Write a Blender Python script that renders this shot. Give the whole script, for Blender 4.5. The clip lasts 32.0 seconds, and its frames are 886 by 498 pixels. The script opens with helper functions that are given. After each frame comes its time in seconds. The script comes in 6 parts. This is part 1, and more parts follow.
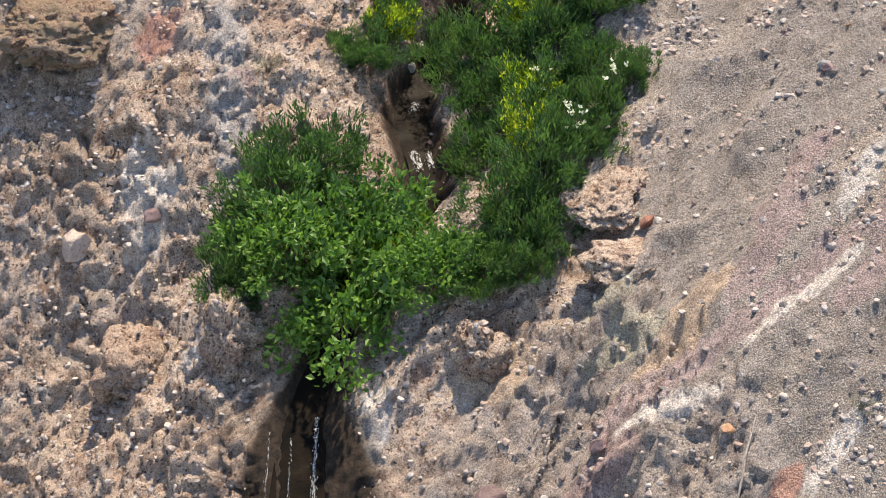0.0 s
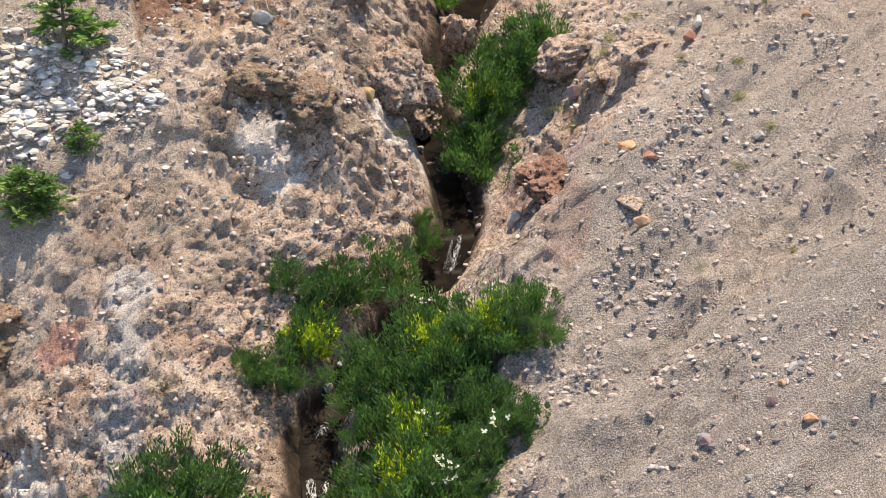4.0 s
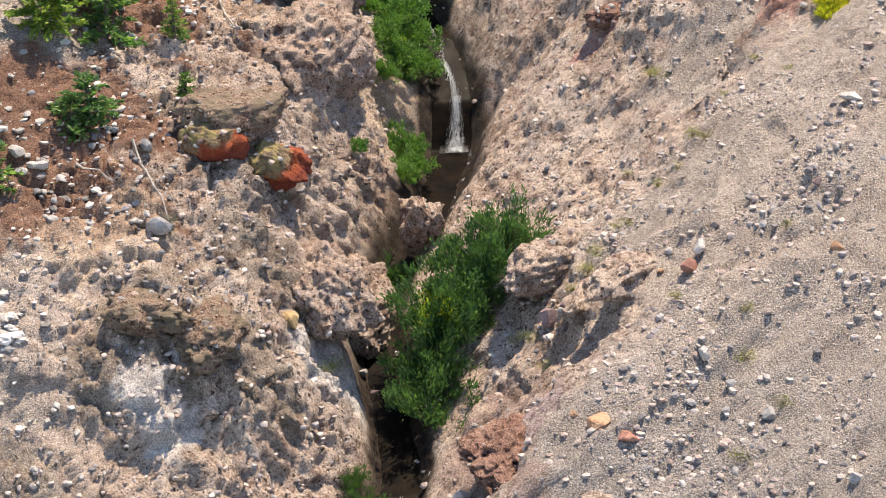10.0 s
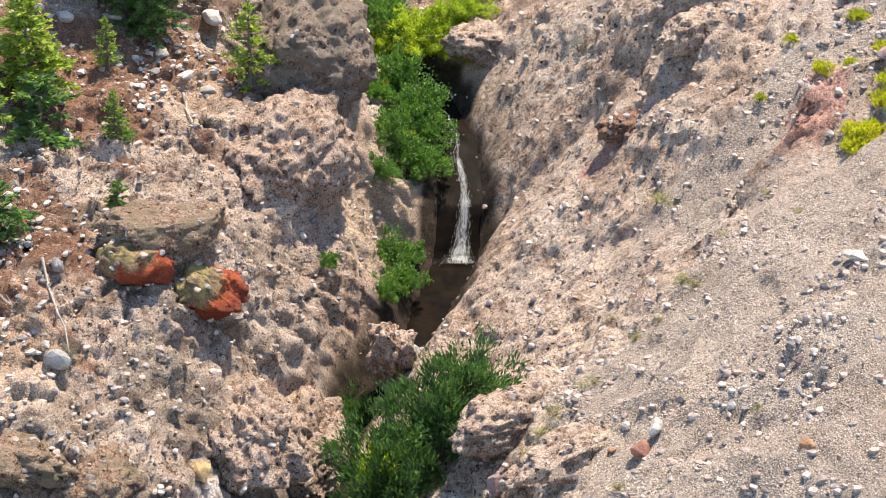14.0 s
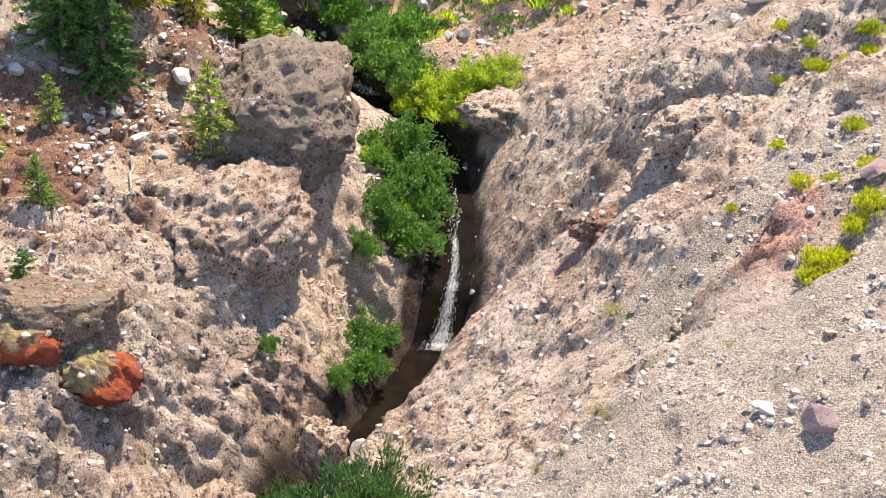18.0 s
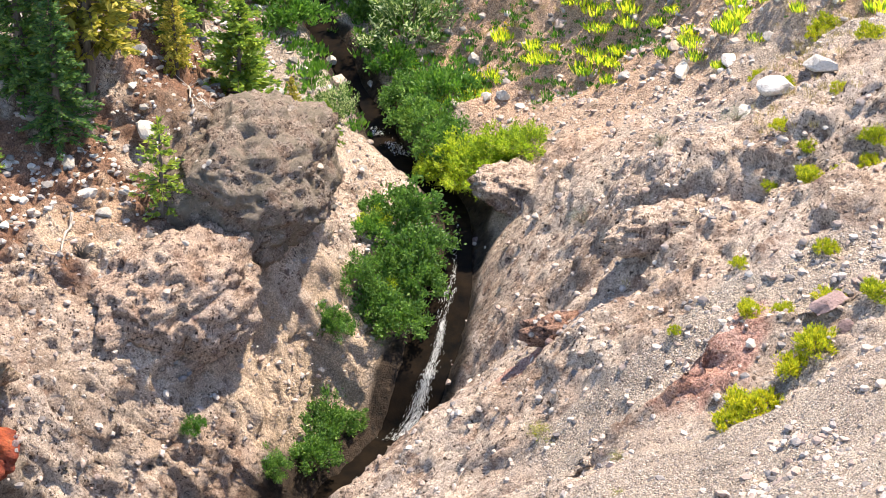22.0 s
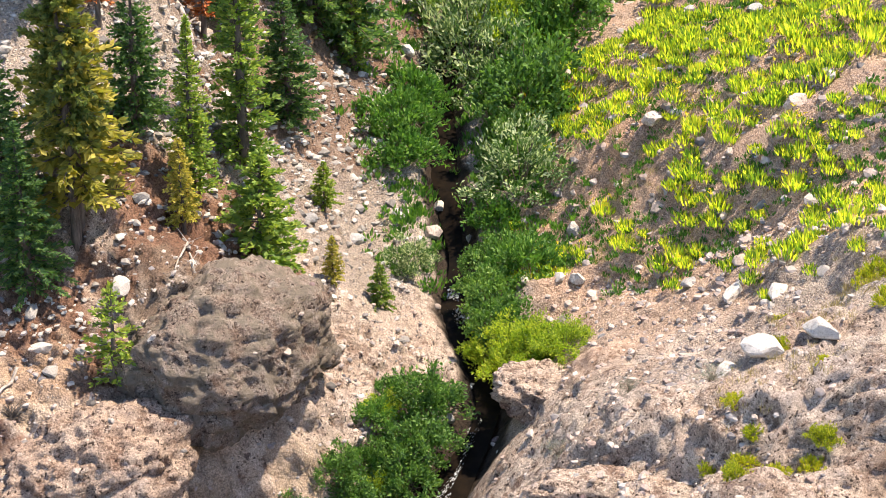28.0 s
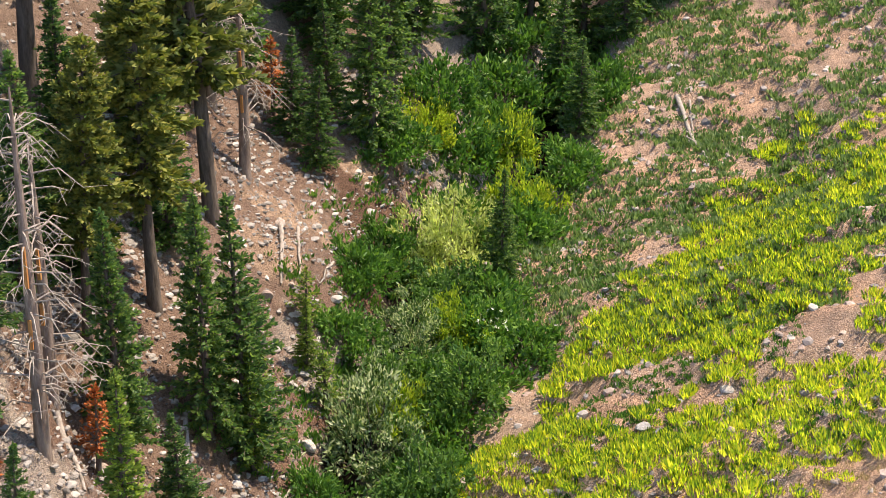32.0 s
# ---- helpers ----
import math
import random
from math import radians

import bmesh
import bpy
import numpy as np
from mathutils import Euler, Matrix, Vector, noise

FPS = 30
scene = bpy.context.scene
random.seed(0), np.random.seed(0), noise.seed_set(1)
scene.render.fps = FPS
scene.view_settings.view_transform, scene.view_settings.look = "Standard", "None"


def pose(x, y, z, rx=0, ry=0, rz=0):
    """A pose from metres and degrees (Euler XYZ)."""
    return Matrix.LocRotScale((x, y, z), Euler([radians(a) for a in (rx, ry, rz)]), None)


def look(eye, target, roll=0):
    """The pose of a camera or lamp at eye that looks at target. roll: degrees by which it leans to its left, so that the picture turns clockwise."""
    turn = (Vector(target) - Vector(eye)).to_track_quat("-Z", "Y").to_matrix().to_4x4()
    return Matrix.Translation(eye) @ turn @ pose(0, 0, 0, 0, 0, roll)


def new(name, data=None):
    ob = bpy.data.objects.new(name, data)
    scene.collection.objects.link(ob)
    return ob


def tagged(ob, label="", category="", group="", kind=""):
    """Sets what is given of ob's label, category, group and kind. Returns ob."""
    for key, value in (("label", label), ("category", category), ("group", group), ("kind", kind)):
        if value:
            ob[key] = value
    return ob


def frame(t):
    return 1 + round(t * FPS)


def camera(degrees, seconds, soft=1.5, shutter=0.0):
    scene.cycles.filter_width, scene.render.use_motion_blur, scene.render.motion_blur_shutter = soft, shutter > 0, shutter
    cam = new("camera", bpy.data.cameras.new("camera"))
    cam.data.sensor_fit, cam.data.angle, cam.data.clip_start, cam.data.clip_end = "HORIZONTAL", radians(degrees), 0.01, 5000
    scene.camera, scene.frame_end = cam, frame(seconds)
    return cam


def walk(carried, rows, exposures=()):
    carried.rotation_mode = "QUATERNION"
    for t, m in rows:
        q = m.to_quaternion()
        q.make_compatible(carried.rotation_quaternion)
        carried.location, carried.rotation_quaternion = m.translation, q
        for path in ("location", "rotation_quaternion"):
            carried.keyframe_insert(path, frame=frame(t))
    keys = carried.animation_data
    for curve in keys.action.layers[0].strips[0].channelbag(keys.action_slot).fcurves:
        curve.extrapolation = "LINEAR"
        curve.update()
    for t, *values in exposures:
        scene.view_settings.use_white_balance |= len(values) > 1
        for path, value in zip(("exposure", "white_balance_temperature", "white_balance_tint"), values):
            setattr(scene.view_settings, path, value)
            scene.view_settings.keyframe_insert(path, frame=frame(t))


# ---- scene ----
cam = camera(24.32, 32.0, soft=0.4)

# drone path: seconds, x, y, z, heading (clockwise from +y), tilt below the horizon
PATH = [
    (0.0, -16.33, -42.46, 20.45, 20.00, 31.68),
    (0.5, -15.33, -42.58, 20.66, 18.99, 31.06),
    (1.0, -14.41, -42.67, 20.94, 18.18, 30.43),
    (1.5, -13.38, -42.71, 21.25, 17.18, 29.79),
    (2.0, -12.39, -42.70, 21.54, 16.26, 29.18),
    (2.5, -11.45, -42.62, 21.84, 15.37, 28.54),
    (3.0, -10.49, -42.40, 22.14, 14.45, 27.96),
    (3.5, -9.59, -42.02, 22.50, 13.58, 27.49),
    (4.0, -8.73, -41.51, 22.76, 12.68, 26.98),
    (4.5, -7.95, -40.88, 22.93, 12.01, 26.69),
    (6.5, -6.01, -37.54, 23.29, 11.29, 27.01),
    (7.0, -5.65, -36.61, 23.31, 11.12, 27.12),
    (7.5, -5.31, -35.68, 23.30, 10.94, 27.19),
    (8.0, -5.05, -34.74, 23.28, 10.80, 27.22),
    (8.5, -4.74, -33.84, 23.22, 10.63, 27.24),
    (9.0, -4.36, -32.95, 23.20, 10.37, 27.28),
    (9.5, -4.00, -32.09, 23.14, 10.19, 27.25),
    (10.0, -3.58, -31.24, 23.16, 10.02, 27.32),
    (10.5, -3.04, -30.43, 23.16, 9.81, 27.36),
    (11.0, -2.45, -29.68, 23.16, 9.59, 27.36),
    (11.5, -1.80, -28.97, 23.21, 9.17, 27.37),
    (12.0, -1.05, -28.36, 23.25, 8.13, 27.35),
    (12.5, -0.28, -27.81, 23.30, 6.86, 27.40),
    (13.0, 0.53, -27.27, 23.35, 5.50, 27.44),
    (13.5, 1.31, -26.76, 23.37, 4.26, 27.47),
    (14.0, 2.13, -26.29, 23.40, 3.08, 27.50),
    (14.5, 2.96, -25.86, 23.44, 1.92, 27.53),
    (16.5, 6.34, -24.10, 23.67, -2.90, 27.67),
    (17.0, 7.20, -23.65, 23.72, -4.14, 27.71),
    (17.5, 8.02, -23.21, 23.77, -5.33, 27.71),
    (18.0, 8.83, -22.73, 23.83, -6.49, 27.74),
    (18.5, 9.65, -22.23, 23.87, -7.67, 27.77),
    (19.0, 10.44, -21.72, 23.94, -8.86, 27.79),
    (19.5, 11.20, -21.17, 23.99, -10.04, 27.78),
    (20.0, 11.93, -20.57, 24.01, -11.18, 27.78),
    (20.5, 12.68, -19.92, 24.04, -12.39, 27.80),
    (21.0, 13.39, -19.27, 24.02, -13.72, 27.82),
    (21.5, 14.06, -18.61, 23.97, -15.14, 27.83),
    (22.0, 14.73, -17.91, 23.87, -16.64, 27.84),
    (22.5, 15.41, -17.21, 23.73, -18.14, 27.84),
    (23.0, 16.03, -16.48, 23.63, -19.54, 27.87),
    (23.5, 16.67, -15.74, 23.51, -20.99, 27.89),
    (24.0, 17.31, -15.04, 23.46, -22.42, 27.92),
    (24.5, 17.91, -14.31, 23.44, -23.85, 27.94),
    (26.5, 20.37, -11.28, 24.02, -29.75, 28.05),
    (27.0, 20.90, -10.58, 24.41, -31.17, 28.06),
    (27.5, 21.37, -9.95, 24.95, -32.62, 28.05),
    (28.0, 21.77, -9.49, 25.59, -33.61, 27.94),
    (28.5, 22.04, -9.21, 26.38, -33.75, 27.56),
    (29.0, 22.23, -9.04, 27.31, -33.58, 27.10),
    (29.5, 22.36, -8.91, 28.28, -33.43, 26.60),
    (30.0, 22.38, -8.73, 29.18, -33.29, 26.11),
    (30.5, 22.35, -8.43, 30.06, -33.17, 25.61),
    (31.0, 22.24, -7.92, 30.85, -33.04, 25.12),
    (31.5, 22.14, -7.32, 31.47, -32.94, 24.92),
    (32.0, 21.96, -6.65, 32.08, -32.74, 24.93),
]
walk(cam, [(t, pose(x, y, z, 90 - tilt, 0, -head)) for t, x, y, z, head, tilt in PATH],
     exposures=[(0.0, 1.58, 7400, 11), (1.5, 1.45, 7500, 11), (3.0, 1.45, 7700, 11), (4.5, 1.65, 7600, 11), (8.0, 1.64, 7400, 12), (14.0, 1.84, 7200, 11), (24.0, 2.07, 7200, 11), (28.0, 1.9, 7300, 13), (32.0, 1.5, 7500, 15)])

# ---- light: a high sun to the right, and a clear sky ----
SUN_AZ, SUN_EL = 36.0, 65.0          # degrees from +y towards +x; above the horizon
world = bpy.data.worlds.new("sky")
scene.world = world
world.use_nodes = True
wn = world.node_tree.nodes
wn.clear()
sky = wn.new("ShaderNodeTexSky")
sky.sky_type = "NISHITA"
sky.sun_disc = False
sky.sun_elevation = radians(SUN_EL)
sky.sun_rotation = radians(SUN_AZ)
sky.altitude = 2000
bg = wn.new("ShaderNodeBackground")
bg.inputs["Strength"].default_value = 0.13
wo = wn.new("ShaderNodeOutputWorld")
world.node_tree.links.new(sky.outputs[0], bg.inputs[0])
world.node_tree.links.new(bg.outputs[0], wo.inputs[0])
sun_data = bpy.data.lights.new("sun", "SUN")
sun_data.energy, sun_data.angle, sun_data.color = 2.9, radians(1.6), (1.0, 0.90, 0.77)
sun = new("sun", sun_data)
sun_dir = Vector((math.sin(radians(SUN_AZ)) * math.cos(radians(SUN_EL)), math.cos(radians(SUN_AZ)) * math.cos(radians(SUN_EL)), math.sin(radians(SUN_EL))))
sun.matrix_world = look(sun_dir * 200, (0, 0, 0))

# ---- materials ----
def material(name, rough=0.85):
    m = bpy.data.materials.new(name)
    m.use_nodes = True
    nt = m.node_tree
    b = nt.nodes["Principled BSDF"]
    b.inputs["Roughness"].default_value = rough
    b.inputs["Specular IOR Level"].default_value = 0.25
    return m, nt, b


def node(nt, kind, **values):
    nd = nt.nodes.new(kind)
    for k, v in values.items():
        nd.inputs[k].default_value = v
    return nd


def mix(nt, fac, a, b, mode="MIX"):
    nd = nt.nodes.new("ShaderNodeMix")
    nd.data_type, nd.blend_type = "RGBA", mode
    for sock, v in ((nd.inputs[0], fac), (nd.inputs[6], a), (nd.inputs[7], b)):
        if isinstance(v, (tuple, float, int)):
            sock.default_value = (*v, 1) if isinstance(v, tuple) else v
        else:
            nt.links.new(v, sock)
    return nd.outputs[2]


def ramp(nt, fac, stops):
    nd = nt.nodes.new("ShaderNodeValToRGB")
    el = nd.color_ramp.elements
    while len(el) < len(stops):
        el.new(0.5)
    for e, (p, c) in zip(el, stops):
        e.position, e.color = p, (*c, 1) if isinstance(c, tuple) else (c, c, c, 1)
    nt.links.new(fac, nd.inputs[0])
    return nd.outputs[0]


def noise_tex(nt, vec, scale, detail=4.0, rough=0.6):
    nd = node(nt, "ShaderNodeTexNoise", Scale=scale, Detail=detail, Roughness=rough)
    nt.links.new(vec, nd.inputs["Vector"])
    return nd.outputs[0]


def voronoi(nt, vec, scale, feature="F1"):
    nd = node(nt, "ShaderNodeTexVoronoi", Scale=scale)
    nd.feature = feature
    nt.links.new(vec, nd.inputs["Vector"])
    return nd


def bump(nt, b, height_sock, strength, dist):
    nd = node(nt, "ShaderNodeBump", Strength=strength, Distance=dist)
    nt.links.new(height_sock, nd.inputs["Height"])
    nt.links.new(nd.outputs[0], b.inputs["Normal"])


def math2(nt, op, a, b):
    nd = nt.nodes.new("ShaderNodeMath")
    nd.operation = op
    for sock, v in zip(nd.inputs, (a, b)):
        if isinstance(v, (float, int)):
            sock.default_value = v
        else:
            nt.links.new(v, sock)
    return nd.outputs[0]


def attr(nt, name):
    nd = nt.nodes.new("ShaderNodeAttribute")
    nd.attribute_name = name
    sep = nt.nodes.new("ShaderNodeSeparateColor")
    nt.links.new(nd.outputs["Color"], sep.inputs[0])
    return sep.outputs, nd.outputs["Color"]


def pebbles(nt, vec, base, scale, share, colours, soft=0.42):
    """Rounded clasts of mixed stone, and dark pits, set in the base colour."""
    v = voronoi(nt, vec, scale)
    ragged = math2(nt, "ADD", v.outputs["Distance"], math2(nt, "MULTIPLY", math2(nt, "SUBTRACT", noise_tex(nt, vec, scale * 1.6, 3), .5), .55))
    sep = nt.nodes.new("ShaderNodeSeparateColor")
    nt.links.new(v.outputs["Color"], sep.inputs[0])
    pick = math2(nt, "GREATER_THAN", sep.outputs[0], 1 - share)
    inside = ramp(nt, ragged, [(0, 1.0), (soft - .06, 1.0), (soft, 0.0)])
    return mix(nt, math2(nt, "MULTIPLY", pick, inside), base, ramp(nt, sep.outputs[1], colours)), math2(nt, "MULTIPLY", pick, inside)


STONE = [(0, (.11, .10, .10)), (.25, (.22, .20, .20)), (.45, (.30, .20, .17)), (.6, (.35, .31, .29)), (.8, (.46, .41, .37)), (1, (.58, .54, .50))]


def warp(nt, co, scale, amount):
    """Coordinates shaken by noise, so that cells lose their roundness."""
    nd = node(nt, "ShaderNodeTexNoise", Scale=scale, Detail=3.0)
    nt.links.new(co, nd.inputs["Vector"])
    sub = nt.nodes.new("ShaderNodeVectorMath")
    sub.operation = "MULTIPLY_ADD"
    nt.links.new(nd.outputs["Color"], sub.inputs[0])
    sub.inputs[1].default_value = (amount, amount, amount)
    nt.links.new(co, sub.inputs[2])
    return sub.outputs[0]


def grains(nt, vec, col, scale, amount=.8):
    """Close-set grains: each with its own tone, dark joints between; colour and height."""
    v = voronoi(nt, vec, scale)
    sep = nt.nodes.new("ShaderNodeSeparateColor")
    nt.links.new(v.outputs["Color"], sep.inputs[0])
    patch = ramp(nt, noise_tex(nt, vec, .9, 4, .6), [(.36, .25), (.58, 1.0)])
    amount = math2(nt, "MULTIPLY", patch, amount)
    tone = ramp(nt, sep.outputs[2], [(0, .62), (.3, .95), (.75, 1.12), (1, 1.5)])
    joint = ramp(nt, v.outputs["Distance"], [(.30, 1.12), (.52, .95), (.74, .34)])
    return mix(nt, amount, mix(nt, amount, col, tone, "MULTIPLY"), joint, "MULTIPLY"), v.outputs["Distance"]


def breccia(nt, co, tone=(1, 1, 1)):
    """Cream to pink welded tuff, sharply speckled with pits and stones of many sizes: colour and relief."""
    t = lambda r, g, b: (r * tone[0] * .73, g * tone[1] * .68, b * tone[2] * .635)
    w = warp(nt, co, 7.0, .20)
    n2 = noise_tex(nt, co, 2.6, 9, .72)
    fine_n = noise_tex(nt, co, 21.0, 6, .74)
    col = ramp(nt, noise_tex(nt, co, .55, 5), [(.30, t(.52, .41, .345)), (.45, t(.64, .53, .45)), (.58, t(.70, .61, .535)), (.74, t(.58, .50, .455))])
    col = mix(nt, ramp(nt, noise_tex(nt, co, .28, 4), [(.50, 0.0), (.62, .7)]), col, t(.56, .51, .49))
    where = noise_tex(nt, co, .75, 5, .65)
    col = mix(nt, ramp(nt, where, [(.50, 0.0), (.58, .75)]), col, t(.36, .275, .22))
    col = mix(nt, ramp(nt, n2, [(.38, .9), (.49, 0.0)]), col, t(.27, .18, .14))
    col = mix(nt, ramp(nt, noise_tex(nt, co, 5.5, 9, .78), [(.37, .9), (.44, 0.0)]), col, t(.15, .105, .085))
    col = mix(nt, ramp(nt, noise_tex(nt, co, 1.5, 6, .7), [(.54, 0.0), (.62, .8)]), col, t(.74, .66, .58))
    col, big = pebbles(nt, w, col, 5.0, .22, [(0, t(.24, .19, .18)), (.4, t(.40, .31, .27)), (.7, t(.55, .49, .45)), (1, t(.70, .64, .58))], .34)
    # darkest cells are small pits, the shade inside them put into the colour
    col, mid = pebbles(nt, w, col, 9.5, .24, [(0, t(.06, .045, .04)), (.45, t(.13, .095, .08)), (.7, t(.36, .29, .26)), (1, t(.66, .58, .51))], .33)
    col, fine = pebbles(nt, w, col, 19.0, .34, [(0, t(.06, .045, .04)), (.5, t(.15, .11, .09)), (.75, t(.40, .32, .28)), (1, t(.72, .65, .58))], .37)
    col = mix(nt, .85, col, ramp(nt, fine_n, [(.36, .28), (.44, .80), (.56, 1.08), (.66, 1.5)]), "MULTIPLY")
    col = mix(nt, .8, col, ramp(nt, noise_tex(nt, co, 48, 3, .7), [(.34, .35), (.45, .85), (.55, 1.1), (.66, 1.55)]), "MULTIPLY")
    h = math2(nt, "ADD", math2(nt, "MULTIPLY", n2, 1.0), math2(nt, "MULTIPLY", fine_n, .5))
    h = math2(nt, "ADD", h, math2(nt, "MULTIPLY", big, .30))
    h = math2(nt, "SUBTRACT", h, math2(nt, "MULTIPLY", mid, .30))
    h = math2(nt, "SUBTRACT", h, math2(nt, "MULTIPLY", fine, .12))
    return col, h, n2


def ground_material():
    m, nt, b = material("gorge_ground", 0.92)
    co = nt.nodes.new("ShaderNodeTexCoord").outputs["Object"]
    zone, _ = attr(nt, "zone")             # rock, duff, wet
    _, tint = attr(nt, "tint")
    amount, _ = attr(nt, "tint_amount")
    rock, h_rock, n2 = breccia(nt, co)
    # loose ground: sandy fines with grit
    w = warp(nt, co, 14.0, .05)
    sand = ramp(nt, noise_tex(nt, co, .7, 6), [(.32, (.34, .272, .215)), (.5, (.425, .352, .285)), (.7, (.49, .415, .34))])
    sand = mix(nt, ramp(nt, noise_tex(nt, co, 4.5, 7, .75), [(.36, .8), (.46, 0.0)]), sand, (.32, .25, .21))
    sand, p4 = pebbles(nt, w, sand, 12.0, .20, STONE, .34)
    sand, p3 = pebbles(nt, w, sand, 26.0, .50, STONE, .42)
    sand, p5 = pebbles(nt, w, sand, 55.0, .65, STONE, .44)
    sand = mix(nt, .85, sand, ramp(nt, noise_tex(nt, co, 24, 6, .75), [(.36, .30), (.45, .84), (.56, 1.08), (.66, 1.5)]), "MULTIPLY")
    sand = mix(nt, .8, sand, ramp(nt, noise_tex(nt, co, 48, 3, .7), [(.34, .35), (.45, .85), (.55, 1.1), (.66, 1.55)]), "MULTIPLY")
    sand, g4 = grains(nt, w, sand, 30.0, .30)
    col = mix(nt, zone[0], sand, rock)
    duff = ramp(nt, noise_tex(nt, co, 6.5, 9, .8), [(.3, (.085, .042, .028)), (.52, (.20, .10, .062)), (.7, (.33, .20, .135))])
    col = mix(nt, zone[1], col, duff)
    scaled = mix(nt, 1.0, tint, ramp(nt, n2, [(.35, .55), (.6, 1.25)]), "MULTIPLY")
    col = mix(nt, amount[0], col, mix(nt, .38, scaled, col))
    _, g5 = grains(nt, w, (.5, .5, .5), 30.0)
    col = mix(nt, math2(nt, "MULTIPLY", math2(nt, "MAXIMUM", amount[0], zone[1]), .7), col, ramp(nt, g5, [(.28, 1.2), (.5, .95), (.7, .4)]), "MULTIPLY")
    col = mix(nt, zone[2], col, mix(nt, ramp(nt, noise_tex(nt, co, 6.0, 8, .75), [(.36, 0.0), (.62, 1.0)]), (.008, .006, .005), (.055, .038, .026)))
    nt.links.new(col, b.inputs["Base Color"])
    nt.links.new(math2(nt, "SUBTRACT", .93, math2(nt, "MULTIPLY", zone[2], .08)), b.inputs["Roughness"])
    h_sand = math2(nt, "ADD", math2(nt, "MULTIPLY", noise_tex(nt, co, 18, 6, .75), .7), math2(nt, "MULTIPLY", math2(nt, "ADD", p3, p4), .22))
    h_sand = math2(nt, "SUBTRACT", h_sand, math2(nt, "MULTIPLY", g4, .3))
    hm = nt.nodes.new("ShaderNodeMix")
    nt.links.new(zone[0], hm.inputs[0])
    nt.links.new(h_sand, hm.inputs[2])
    nt.links.new(h_rock, hm.inputs[3])
    bump(nt, b, hm.outputs[0], 1.0, 0.11)
    return m


def breccia_material(name, tone, lichen=None, stain=None):
    m, nt, b = material(name, 0.92)
    co = nt.nodes.new("ShaderNodeTexCoord").outputs["Object"]
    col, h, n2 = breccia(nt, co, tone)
    if stain:
        col = mix(nt, ramp(nt, noise_tex(nt, co, 1.4, 5, .65), [(.40, 0.0), (.50, .9)]), col, stain)
    if lichen:
        col = mix(nt, ramp(nt, noise_tex(nt, co, 2.6, 7, .75), [(.48, 0.0), (.56, .85)]), col, lichen)
    nt.links.new(col, b.inputs["Base Color"])
    bump(nt, b, h, 1.0, .11)
    return m


def rust_material(name):
    """Olive moss and dark crust on top, an orange band, red below: by height on the rock, broken by noise."""
    m, nt, b = material(name, 0.9)
    co = nt.nodes.new("ShaderNodeTexCoord").outputs["Object"]
    col, h, n2 = breccia(nt, co, (.55, .47, .36))
    sep = nt.nodes.new("ShaderNodeSeparateXYZ")
    nt.links.new(co, sep.inputs[0])
    wob = math2(nt, "MULTIPLY", math2(nt, "SUBTRACT", noise_tex(nt, co, 2.4, 6, .7), .5), 1.3)
    lvl = math2(nt, "ADD", math2(nt, "SUBTRACT", sep.outputs[2], math2(nt, "MULTIPLY", sep.outputs[0], .55)), wob)
    moss = mix(nt, ramp(nt, noise_tex(nt, co, 4.0, 7, .75), [(.42, 0.0), (.56, 1.0)]), (.10, .075, .055), (.27, .215, .085))
    col = mix(nt, ramp(nt, lvl, [(.16, 0.0), (.34, .9)]), col, moss)
    rust = ramp(nt, math2(nt, "ADD", lvl, .5), [(.20, (.17, .03, .016)), (.55, (.30, .06, .02)), (.75, (.50, .165, .03)), (.9, (.45, .22, .05))])
    rust = mix(nt, .8, rust, ramp(nt, noise_tex(nt, co, 14, 6, .75), [(.35, .35), (.5, .95), (.66, 1.3)]), "MULTIPLY")
    col = mix(nt, ramp(nt, lvl, [(.0, .92), (.22, 0.0)]), col, rust)
    nt.links.new(col, b.inputs["Base Color"])
    bump(nt, b, h, 1.0, .06)
    return m


def rock_material(name, c1, c2, spots=(.2, .17, .16), lichen=None):
    m, nt, b = material(name, 0.85)
    co = nt.nodes.new("ShaderNodeTexCoord").outputs["Object"]
    info = nt.nodes.new("ShaderNodeObjectInfo").outputs["Random"]
    n1 = noise_tex(nt, co, 2.2, 6, .65)
    n2 = noise_tex(nt, co, 14, 6, .7)
    col = mix(nt, ramp(nt, n1, [(.35, 0.0), (.62, 1.0)]), c1, c2)
    col = mix(nt, ramp(nt, n2, [(.33, .8), (.48, 0.0)]), col, spots)
    if lichen:
        col = mix(nt, ramp(nt, noise_tex(nt, co, 3.1, 5, .7), [(.5, 0.0), (.6, .9)]), col, lichen)
    col = mix(nt, 1.0, col, ramp(nt, info, [(0, .75), (1, 1.15)]), "MULTIPLY")
    col = mix(nt, .7, col, ramp(nt, noise_tex(nt, co, 30, 6, .75), [(.34, .45), (.46, .9), (.56, 1.06), (.68, 1.3)]), "MULTIPLY")
    nt.links.new(col, b.inputs["Base Color"])
    bump(nt, b, math2(nt, "ADD", n2, math2(nt, "MULTIPLY", noise_tex(nt, co, 45, 4, .7), .4)), .8, .03)
    return m


